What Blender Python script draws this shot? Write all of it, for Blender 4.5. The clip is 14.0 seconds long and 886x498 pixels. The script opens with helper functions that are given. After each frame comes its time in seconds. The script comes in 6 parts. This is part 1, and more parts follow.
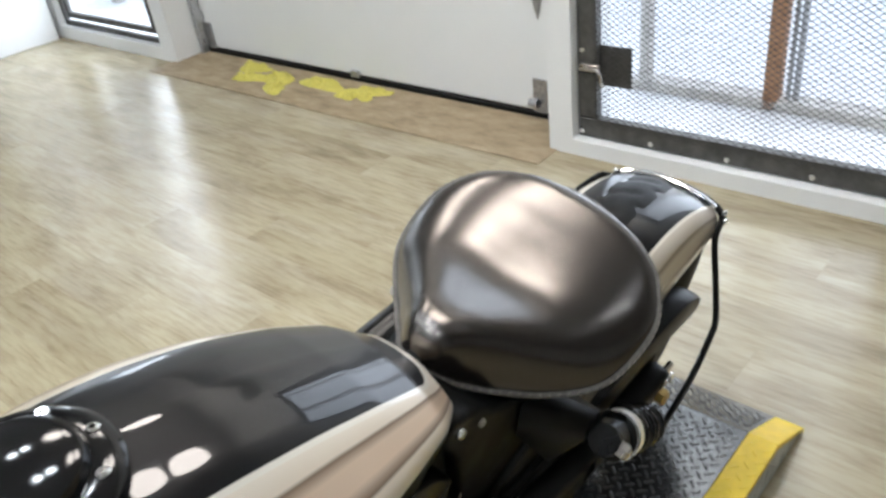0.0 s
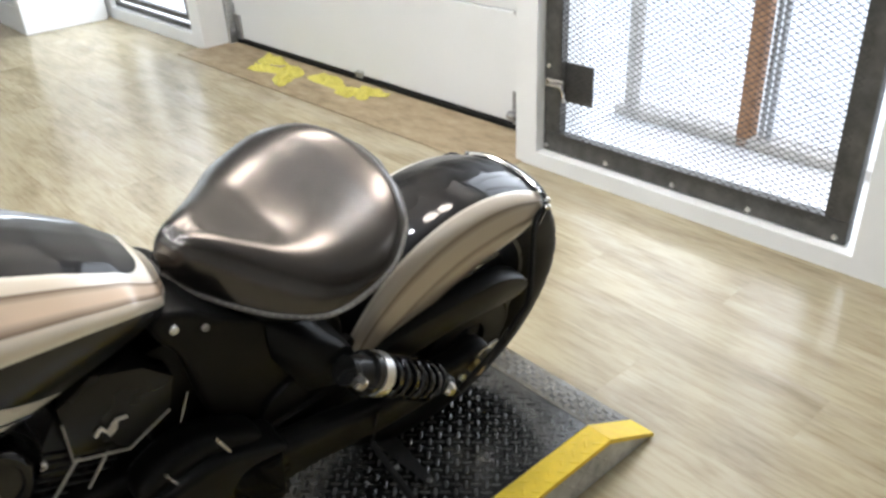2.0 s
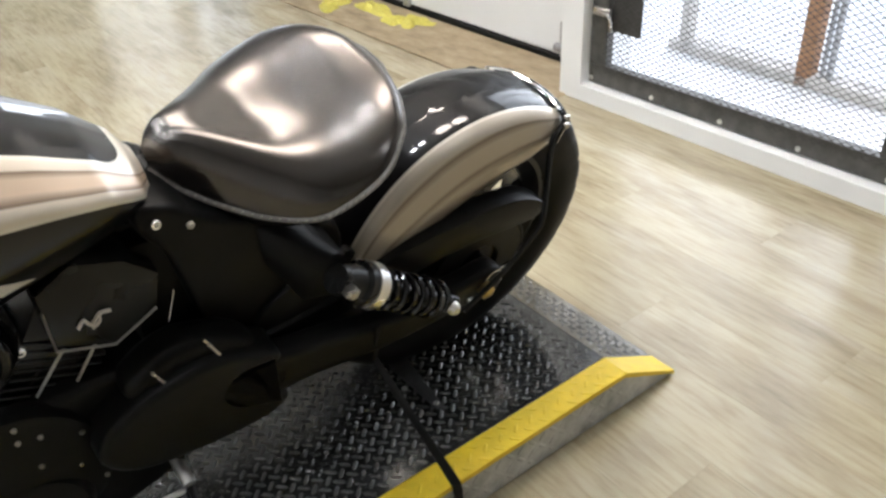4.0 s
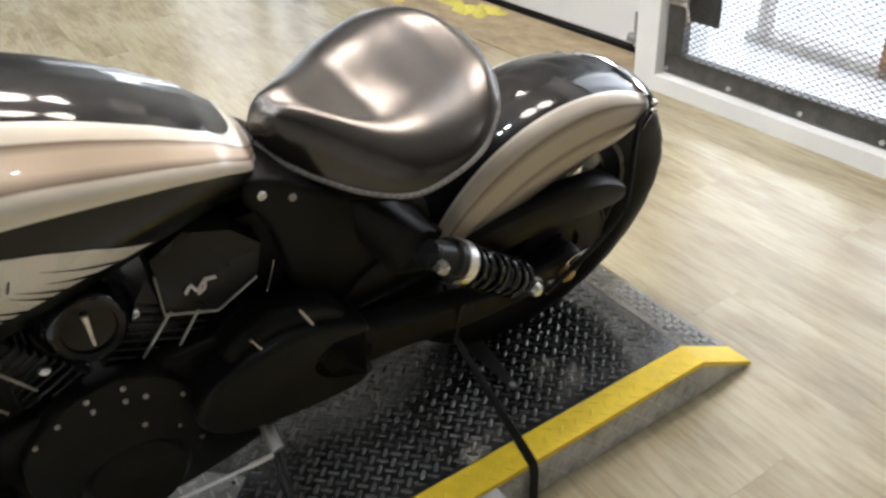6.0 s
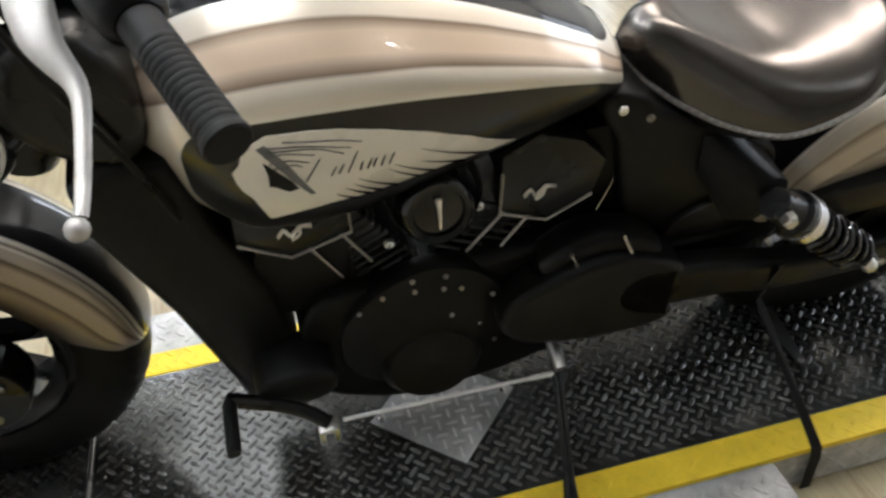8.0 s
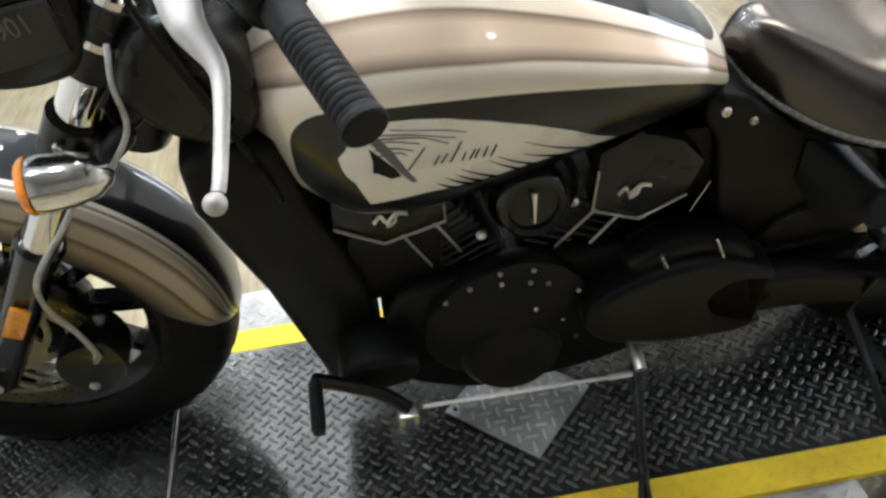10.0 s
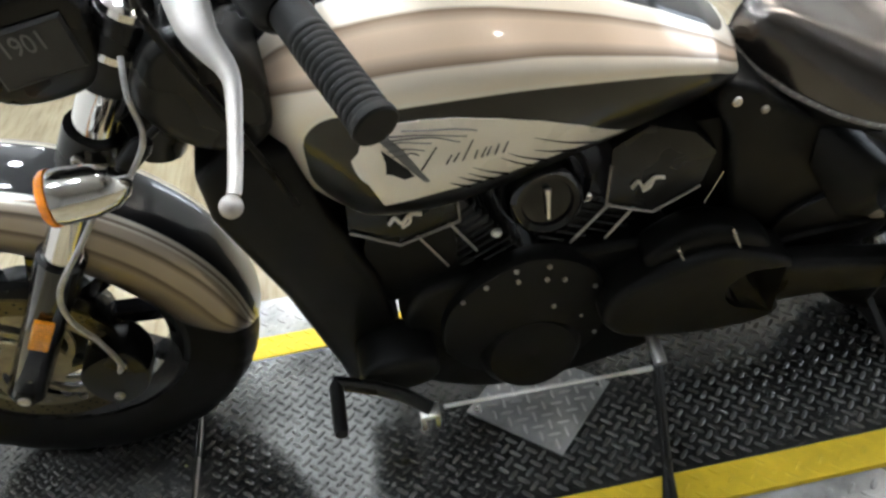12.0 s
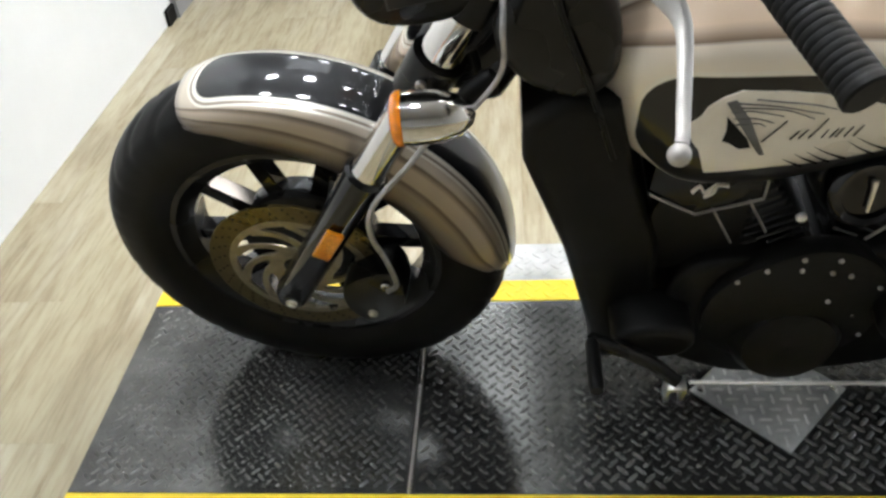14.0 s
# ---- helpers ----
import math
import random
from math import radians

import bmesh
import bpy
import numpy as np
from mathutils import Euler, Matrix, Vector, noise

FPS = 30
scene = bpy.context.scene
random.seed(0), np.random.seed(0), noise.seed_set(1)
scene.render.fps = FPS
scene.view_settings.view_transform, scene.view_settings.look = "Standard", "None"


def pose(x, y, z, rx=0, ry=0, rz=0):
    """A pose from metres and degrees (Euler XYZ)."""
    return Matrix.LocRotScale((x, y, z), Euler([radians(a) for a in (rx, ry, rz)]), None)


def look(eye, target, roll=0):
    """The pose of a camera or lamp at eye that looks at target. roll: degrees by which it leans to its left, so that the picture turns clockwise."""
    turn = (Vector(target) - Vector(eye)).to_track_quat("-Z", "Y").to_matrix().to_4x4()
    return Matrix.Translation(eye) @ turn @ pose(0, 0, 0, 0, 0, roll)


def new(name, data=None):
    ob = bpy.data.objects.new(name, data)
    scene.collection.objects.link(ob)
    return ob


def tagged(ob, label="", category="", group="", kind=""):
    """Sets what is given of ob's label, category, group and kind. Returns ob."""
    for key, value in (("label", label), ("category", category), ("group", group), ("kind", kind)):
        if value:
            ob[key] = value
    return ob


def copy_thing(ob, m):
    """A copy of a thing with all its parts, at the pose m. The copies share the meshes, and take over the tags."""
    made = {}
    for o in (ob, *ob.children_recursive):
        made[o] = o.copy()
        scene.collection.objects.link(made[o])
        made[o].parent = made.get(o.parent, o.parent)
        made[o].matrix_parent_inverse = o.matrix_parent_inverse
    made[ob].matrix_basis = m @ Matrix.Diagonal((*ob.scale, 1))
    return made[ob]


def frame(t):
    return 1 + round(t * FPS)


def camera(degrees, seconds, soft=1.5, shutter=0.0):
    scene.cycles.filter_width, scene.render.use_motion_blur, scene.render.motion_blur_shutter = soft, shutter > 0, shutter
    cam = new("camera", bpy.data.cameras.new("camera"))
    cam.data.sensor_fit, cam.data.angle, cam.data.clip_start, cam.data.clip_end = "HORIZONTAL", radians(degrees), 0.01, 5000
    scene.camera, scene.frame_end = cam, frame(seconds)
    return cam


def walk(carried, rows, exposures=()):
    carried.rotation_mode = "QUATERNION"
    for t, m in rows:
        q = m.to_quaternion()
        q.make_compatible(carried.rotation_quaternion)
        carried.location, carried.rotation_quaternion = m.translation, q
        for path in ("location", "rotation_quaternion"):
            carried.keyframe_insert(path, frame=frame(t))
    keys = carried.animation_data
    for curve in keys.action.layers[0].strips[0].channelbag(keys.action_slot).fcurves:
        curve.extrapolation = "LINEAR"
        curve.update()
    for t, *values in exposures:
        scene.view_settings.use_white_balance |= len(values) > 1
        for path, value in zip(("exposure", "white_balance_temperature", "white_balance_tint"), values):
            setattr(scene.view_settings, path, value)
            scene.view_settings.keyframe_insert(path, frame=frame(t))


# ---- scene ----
cam = camera(57.0, 14.0, soft=2.7, shutter=0.3)
PATH = [
    (0, (-0.152, -0.644, 1.387), (1.058, 0.54, 0.32), -7.3),
    (0.5, (-0.035, -0.712, 1.351), (1.088, 0.646, 0.405), -7.7),
    (1, (-0.026, -0.817, 1.336), (1.135, 0.57, 0.483), -6.4),
    (1.5, (-0.05, -0.968, 1.333), (1.1, 0.381, 0.407), -4.3),
    (2, (0.021, -1.038, 1.311), (1.152, 0.275, 0.313), -2.9),
    (2.5, (0.083, -1.078, 1.277), (1.149, 0.259, 0.239), -3.1),
    (3, (0.096, -1.072, 1.241), (1.068, 0.297, 0.155), -4.4),
    (3.2, (0.098, -1.078, 1.238), (1.093, 0.255, 0.127), -3.0),
    (5.5, (0.051, -1.079, 1.248), (0.953, 0.336, 0.161), -4.1),
    (6, (0.033, -1.075, 1.238), (0.893, 0.348, 0.126), -4.2),
    (6.5, (0.011, -1.058, 1.227), (0.761, 0.408, 0.092), -3.6),
    (7, (-0.024, -1.029, 1.227), (0.61, 0.473, 0.068), -2.3),
    (7.5, (-0.077, -1.017, 1.213), (0.39, 0.53, 0.035), -3.1),
    (8, (-0.112, -1.001, 1.21), (0.24, 0.558, 0.008), -3.8),
    (8.5, (-0.142, -0.999, 1.213), (0.07, 0.581, 0.005), -4.2),
    (8.7, (-0.154, -1.002, 1.213), (0.02, 0.581, 0.004), -4.1),
    (10.8, (-0.152, -1.002, 1.217), (0.078, 0.594, 0.034), -4.4),
    (11, (-0.153, -1.001, 1.219), (0.057, 0.603, 0.043), -5.3),
    (11.5, (-0.158, -1.005, 1.215), (0.022, 0.596, 0.029), -5.2),
    (12, (-0.152, -1.011, 1.212), (0.014, 0.587, 0.021), -6.9),
    (12.5, (-0.19, -1.011, 1.21), (-0.1, 0.565, -0.019), -5.4),
    (13, (-0.256, -1.005, 1.216), (-0.314, 0.578, -0.004), -5.5),
    (13.5, (-0.319, -1.011, 1.227), (-0.487, 0.565, 0.007), -4.5),
    (14, (-0.35, -1.006, 1.223), (-0.517, 0.552, -0.019), -5.0),
]
walk(cam, [(t, look(eye, target, roll)) for t, eye, target, roll in PATH], exposures=[(0.0, -0.26, 5900, 7), (1.0, -0.10, 6000, 7), (3.0, 0.09, 6100, 9), (7.0, 0.03, 6200, 9), (10.0, 0.22, 5950, 6), (12.5, 0.20, 5950, 6), (14.0, 0.12, 6050, 7)])

# ---- light ----
H = 0.10                      # height of the lift's deck
world = bpy.data.worlds.new("world")
scene.world = world
world.use_nodes = True
wn = world.node_tree
sky = wn.nodes.new("ShaderNodeTexSky")
sky.sky_type, sky.sun_disc = "NISHITA", False
sky.sun_elevation, sky.sun_rotation = radians(40), radians(80)
wn.links.new(sky.outputs[0], wn.nodes["Background"].inputs[0])
wn.nodes["Background"].inputs[1].default_value = 0.12


sun_data = bpy.data.lights.new("overcast_sun", "SUN")
sun_data.energy, sun_data.angle, sun_data.color = 0.7, radians(25), (1.0, 0.98, 0.95)
sun = new("overcast_sun", sun_data)
sun.matrix_world = look((6, 1, 9), (0, 0, 0))


def area_lamp(name, m, sx, sy, watts, colour):
    d = bpy.data.lights.new(name, "AREA")
    d.shape, d.size, d.size_y, d.energy, d.color = "RECTANGLE", sx, sy, watts, colour
    ob = new(name, d)
    ob.matrix_world = m
    return ob


# ---- materials ----
def node_mat(name):
    m = bpy.data.materials.new(name)
    m.use_nodes = True
    return m, m.node_tree, m.node_tree.nodes["Principled BSDF"]


def ramp(nt, stops, mode="LINEAR"):
    r = nt.nodes.new("ShaderNodeValToRGB")
    r.color_ramp.interpolation = mode
    e = r.color_ramp.elements
    while len(e) < len(stops):
        e.new(0.5)
    for k, (p, c) in zip(e, stops):
        k.position = p
        k.color = (*c, 1) if len(c) == 3 else c
    return r


def noise_tex(nt, scale, detail=4, rough=0.5, coord="Object", stretch=None):
    tc = nt.nodes.new("ShaderNodeTexCoord")
    n = nt.nodes.new("ShaderNodeTexNoise")
    n.inputs["Scale"].default_value, n.inputs["Detail"].default_value, n.inputs["Roughness"].default_value = scale, detail, rough
    if stretch:
        mp = nt.nodes.new("ShaderNodeMapping")
        mp.inputs["Scale"].default_value = stretch
        nt.links.new(tc.outputs[coord], mp.inputs[0])
        nt.links.new(mp.outputs[0], n.inputs["Vector"])
    else:
        nt.links.new(tc.outputs[coord], n.inputs["Vector"])
    return n


def bumped(nt, b, height, strength, dist=0.002):
    bp = nt.nodes.new("ShaderNodeBump")
    bp.inputs["Strength"].default_value, bp.inputs["Distance"].default_value = strength, dist
    nt.links.new(height, bp.inputs["Height"])
    nt.links.new(bp.outputs[0], b.inputs["Normal"])


def simple(name, base, rough, metal=0.0, vary=0.15, scale=30, bump=0.0, coat=0.0, rvary=0.1, bumpscale=None, spec=0.5):
    """One surface with two scales of variation in colour and gloss."""
    m, nt, b = node_mat(name)
    n = noise_tex(nt, scale, 6, 0.6)
    lo, hi = [c * (1 - vary) for c in base], [min(1, c * (1 + vary)) for c in base]
    r = ramp(nt, [(0.3, lo), (0.7, hi)])
    nt.links.new(n.outputs[0], r.inputs[0])
    nt.links.new(r.outputs[0], b.inputs["Base Color"])
    b.inputs["Metallic"].default_value = metal
    b.inputs["Specular IOR Level"].default_value = spec
    n2 = noise_tex(nt, scale * 0.2, 3)
    mr = nt.nodes.new("ShaderNodeMapRange")
    mr.inputs["From Min"].default_value, mr.inputs["From Max"].default_value = 0.3, 0.7
    mr.inputs["To Min"].default_value, mr.inputs["To Max"].default_value = max(0.02, rough - rvary), min(1, rough + rvary)
    nt.links.new(n2.outputs[0], mr.inputs[0])
    nt.links.new(mr.outputs[0], b.inputs["Roughness"])
    if coat:
        b.inputs["Coat Weight"].default_value, b.inputs["Coat Roughness"].default_value = coat, 0.04
    if bump:
        n3 = noise_tex(nt, bumpscale or scale * 8, 3)
        bumped(nt, b, n3.outputs[0], bump, 0.001)
    return m


M = {}
M["wall"] = simple("white_wall_paint", (0.79, 0.80, 0.80), 0.55, vary=0.03, scale=3, bump=0.15, bumpscale=120)
M["grey_wall"] = simple("grey_wall_paint", (0.22, 0.22, 0.225), 0.55, vary=0.05, scale=3, bump=0.15, bumpscale=120)
M["ceiling"] = simple("white_ceiling_paint", (0.46, 0.46, 0.46), 0.7, vary=0.03, scale=3)
M["door_white"] = simple("garage_door_enamel", (0.77, 0.785, 0.785), 0.4, vary=0.02, scale=2, bump=0.2, bumpscale=200)
M["galv"] = simple("galvanised_steel", (0.50, 0.51, 0.52), 0.4, metal=0.9, vary=0.2, scale=60)
M["zinc"] = simple("dull_zinc_plate", (0.40, 0.40, 0.405), 0.4, metal=0.8, vary=0.25, scale=60)
M["frame_steel"] = simple("weathered_frame_steel", (0.085, 0.083, 0.078), 0.5, metal=0.4, vary=0.35, scale=18, bump=0.2)
M["dark_steel"] = simple("weathered_dark_steel", (0.055, 0.054, 0.052), 0.5, metal=0.4, vary=0.3, scale=25, bump=0.2)
M["mesh_steel"] = simple("grey_mesh_steel", (0.07, 0.069, 0.067), 0.5, metal=0.4, vary=0.3, scale=40)
M["rubber"] = simple("black_rubber", (0.006, 0.0058, 0.0055), 0.5, vary=0.2, scale=40, bump=0.15, spec=0.14)
M["yellow_cloth"] = simple("yellow_cloth", (0.55, 0.50, 0.11), 0.9, vary=0.15, scale=60, bump=0.5, bumpscale=500)
M["timber"] = simple("brown_timber", (0.28, 0.15, 0.08), 0.7, vary=0.3, scale=20, bump=0.2)
M["grey_wood"] = simple("weathered_grey_wood", (0.50, 0.48, 0.45), 0.8, vary=0.2, scale=15, bump=0.3)
M["concrete"] = simple("pale_snowy_concrete", (0.78, 0.79, 0.80), 0.85, vary=0.12, scale=8, bump=0.3)
M["black_gloss"] = simple("gloss_black_paint", (0.004, 0.004, 0.0045), 0.09, vary=0.1, scale=20, coat=0.15, rvary=0.03, spec=0.35)
M["black_satin"] = simple("satin_black_metal", (0.0062, 0.0062, 0.0060), 0.26, metal=0.0, vary=0.25, scale=40, bump=0.1, rvary=0.10, spec=0.27)
M["black_wrinkle"] = simple("wrinkle_black_casting", (0.0056, 0.0056, 0.0054), 0.38, vary=0.25, scale=60, bump=0.3, bumpscale=900, spec=0.14)
M["chrome"] = simple("polished_chrome", (0.75, 0.74, 0.72), 0.1, metal=1.0, vary=0.03, scale=20, rvary=0.04)
M["alu"] = simple("satin_aluminium", (0.72, 0.71, 0.69), 0.3, metal=1.0, vary=0.06, scale=40)
M["dark_disc"] = simple("used_disc_steel", (0.115, 0.095, 0.045), 0.32, metal=0.9, vary=0.2, scale=40)
M["bright_zinc"] = simple("new_zinc_plating", (0.80, 0.79, 0.77), 0.42, metal=0.25, vary=0.08, scale=60)
M["disc_arm"] = simple("worn_golden_steel", (0.30, 0.265, 0.19), 0.36, metal=0.9, vary=0.2, scale=60)
M["cast_alu"] = simple("clear_coated_cast_aluminium", (0.47, 0.45, 0.425), 0.50, metal=0.7, vary=0.10, scale=40, bump=0.1)
M["steel"] = simple("brushed_steel", (0.50, 0.48, 0.45), 0.3, metal=1.0, vary=0.1, scale=60)
M["cream"] = simple("cream_paint", (0.86, 0.81, 0.72), 0.3, vary=0.04, scale=30, coat=0.6)
M["amber"] = simple("amber_plastic_lens", (0.80, 0.22, 0.002), 0.10, vary=0.3, scale=90, coat=0.2)
M["reflector"] = simple("amber_reflector", (0.72, 0.25, 0.005), 0.12, vary=0.3, scale=300, coat=0.5)
M["brass"] = simple("dull_brass", (0.5, 0.38, 0.15), 0.35, metal=1.0, vary=0.2, scale=80)
M["grip"] = simple("ribbed_grip_rubber", (0.007, 0.0068, 0.0066), 0.55, vary=0.15, scale=60, bump=0.1, spec=0.16)
M["plastic_black"] = simple("black_plastic", (0.005, 0.005, 0.005), 0.36, vary=0.2, scale=50, bump=0.2, spec=0.15)
M["side_grey"] = simple("dark_grey_moulded_plastic", (0.024, 0.024, 0.025), 0.35, vary=0.15, scale=40, bump=0.1, spec=0.35)
M["grey_print"] = simple("grey_print", (0.13, 0.13, 0.13), 0.5, vary=0.05, scale=50)
M["yellow_paint"] = simple("worn_yellow_safety_paint", (0.78, 0.56, 0.02), 0.5, vary=0.12, scale=25, bump=0.2, rvary=0.15)


def leather():
    m, nt, b = node_mat("black_leather")
    n = noise_tex(nt, 9, 5, 0.6)
    r = ramp(nt, [(0.3, (0.005, 0.0044, 0.004)), (0.7, (0.010, 0.0085, 0.0075))])
    nt.links.new(n.outputs[0], r.inputs[0])
    nt.links.new(r.outputs[0], b.inputs["Base Color"])
    b.inputs["Roughness"].default_value = 0.30
    b.inputs["IOR"].default_value = 1.65
    b.inputs["Specular IOR Level"].default_value = 0.72
    b.inputs["Specular Tint"].default_value = (1.0, 0.92, 0.86, 1)
    b.inputs["Coat Weight"].default_value, b.inputs["Coat Roughness"].default_value = 0.15, 0.18
    rub = noise_tex(nt, 22, 4, 0.65)
    mr = nt.nodes.new("ShaderNodeMapRange")
    mr.inputs["From Min"].default_value, mr.inputs["From Max"].default_value = 0.3, 0.7
    mr.inputs["To Min"].default_value, mr.inputs["To Max"].default_value = 0.225, 0.245
    nt.links.new(rub.outputs[0], mr.inputs[0])
    nt.links.new(mr.outputs[0], b.inputs["Roughness"])
    v = nt.nodes.new("ShaderNodeTexVoronoi")
    tc = nt.nodes.new("ShaderNodeTexCoord")
    v.inputs["Scale"].default_value = 420
    nt.links.new(tc.outputs["Object"], v.inputs["Vector"])
    bumped(nt, b, v.outputs[0], 0.10, 0.0006)
    return m


M["leather"] = leather()
M["thread"] = simple("waxed_thread", (0.22, 0.20, 0.17), 0.7, vary=0.2, scale=200)
M["piping"] = simple("worn_leather_piping", (0.10, 0.092, 0.082), 0.5, vary=0.3, scale=120, bump=0.3)


def tread_plate(name, base, rough, metal):
    m, nt, b = node_mat(name)
    n = noise_tex(nt, 7, 6, 0.65)
    r = ramp(nt, [(0.35, [c * 0.6 for c in base]), (0.5, base), (0.75, [min(1, c * 1.7) for c in base])])
    nt.links.new(n.outputs[0], r.inputs[0])
    nt.links.new(r.outputs[0], b.inputs["Base Color"])
    b.inputs["Metallic"].default_value = metal
    n2 = noise_tex(nt, 4, 5, 0.7)
    mr = nt.nodes.new("ShaderNodeMapRange")
    mr.inputs["From Min"].default_value, mr.inputs["From Max"].default_value = 0.35, 0.65
    mr.inputs["To Min"].default_value, mr.inputs["To Max"].default_value = rough - 0.03, rough + 0.05
    nt.links.new(n2.outputs[0], mr.inputs[0])
    nt.links.new(mr.outputs[0], b.inputs["Roughness"])
    n3 = noise_tex(nt, 300, 3)
    bumped(nt, b, n3.outputs[0], 0.12, 0.0006)
    return m


M["bar_alu"] = tread_plate("rubbed_aluminium_tread_bars", (0.66, 0.66, 0.64), 0.30, 0.6)
M["cover_alu"] = tread_plate("dull_aluminium_cover_plate", (0.40, 0.40, 0.39), 0.5, 0.3)
M["plate_black"] = tread_plate("worn_black_tread_plate", (0.109, 0.108, 0.104), 0.15, 0.80)
M["tread_black"] = tread_plate("worn_black_tread_bars", (0.108, 0.106, 0.100), 0.26, 0.8)
M["plate_alu"] = tread_plate("bare_aluminium_tread_plate", (0.46, 0.46, 0.45), 0.48, 0.45)


def wood_floor():
    """Vinyl planks: faint tone by plank, cloudy figure and fine grain along the plank (world y)."""
    m, nt, b = node_mat("pale_wood_planks")
    oi = nt.nodes.new("ShaderNodeObjectInfo")
    ge = nt.nodes.new("ShaderNodeNewGeometry")
    sh = nt.nodes.new("ShaderNodeVectorMath")
    sh.operation = "MULTIPLY_ADD"
    sh.inputs[1].default_value = (0.0, 9.0, 3.0)
    nt.links.new(oi.outputs["Random"], sh.inputs[0])
    nt.links.new(ge.outputs["Position"], sh.inputs[2])

    def figure(scale, stretch, detail, rough, warp=0.0):
        mp = nt.nodes.new("ShaderNodeMapping")
        mp.inputs["Scale"].default_value = stretch
        nt.links.new(sh.outputs[0], mp.inputs[0])
        n = nt.nodes.new("ShaderNodeTexNoise")
        n.inputs["Scale"].default_value, n.inputs["Detail"].default_value, n.inputs["Roughness"].default_value, n.inputs["Distortion"].default_value = scale, detail, rough, warp
        nt.links.new(mp.outputs[0], n.inputs["Vector"])
        return n.outputs[0]

    def blend(fac, below, colour, mode="MIX"):
        mx = nt.nodes.new("ShaderNodeMix")
        mx.data_type, mx.blend_type = "RGBA", mode
        nt.links.new(fac, mx.inputs[0])
        nt.links.new(below, mx.inputs[6])
        mx.inputs[7].default_value = (*colour, 1)
        return mx.outputs[2]

    base = ramp(nt, [(0.0, (0.385, 0.338, 0.222)), (0.5, (0.415, 0.366, 0.245)), (1.0, (0.445, 0.396, 0.272))])
    nt.links.new(oi.outputs["Random"], base.inputs[0])
    cloud = figure(3.0, (2.8, 0.8, 1), 5, 0.6, 0.3)
    c1 = ramp(nt, [(0.42, (0, 0, 0)), (0.72, (0.80, 0.80, 0.80))])
    nt.links.new(cloud, c1.inputs[0])
    out = blend(c1.outputs[0], base.outputs[0], (0.225, 0.172, 0.100))
    pale = figure(2.2, (3.2, 0.7, 1), 5, 0.6, 0.3)
    c2 = ramp(nt, [(0.50, (0, 0, 0)), (0.72, (0.55, 0.55, 0.55))])
    nt.links.new(pale, c2.inputs[0])
    out = blend(c2.outputs[0], out, (0.49, 0.445, 0.340))
    grain = figure(9.0, (9.0, 0.8, 1), 7, 0.65, 0.15)
    c3 = ramp(nt, [(0.36, (0.55, 0.55, 0.55)), (0.54, (0.10, 0.10, 0.10)), (0.7, (0, 0, 0))])
    nt.links.new(grain, c3.inputs[0])
    out = blend(c3.outputs[0], out, (0.60, 0.54, 0.47), "MULTIPLY")
    nt.links.new(out, b.inputs["Base Color"])
    mr = nt.nodes.new("ShaderNodeMapRange")
    mr.inputs["To Min"].default_value, mr.inputs["To Max"].default_value = 0.19, 0.30
    nt.links.new(cloud, mr.inputs[0])
    nt.links.new(mr.outputs[0], b.inputs["Roughness"])
    b.inputs["Specular IOR Level"].default_value = 0.5
    bumped(nt, b, grain, 0.08, 0.001)
    return m


M["floor"] = wood_floor()


def plywood():
    m, nt, b = node_mat("plywood")
    n = noise_tex(nt, 6, 8, 0.7, stretch=(2.5, 1, 1))
    r = ramp(nt, [(0.3, (0.19, 0.145, 0.085)), (0.5, (0.32, 0.25, 0.155)), (0.72, (0.43, 0.355, 0.24))])
    nt.links.new(n.outputs[0], r.inputs[0])
    nt.links.new(r.outputs[0], b.inputs["Base Color"])
    b.inputs["Roughness"].default_value = 0.6
    bumped(nt, b, n.outputs[0], 0.3, 0.002)
    return m


M["plywood"] = plywood()


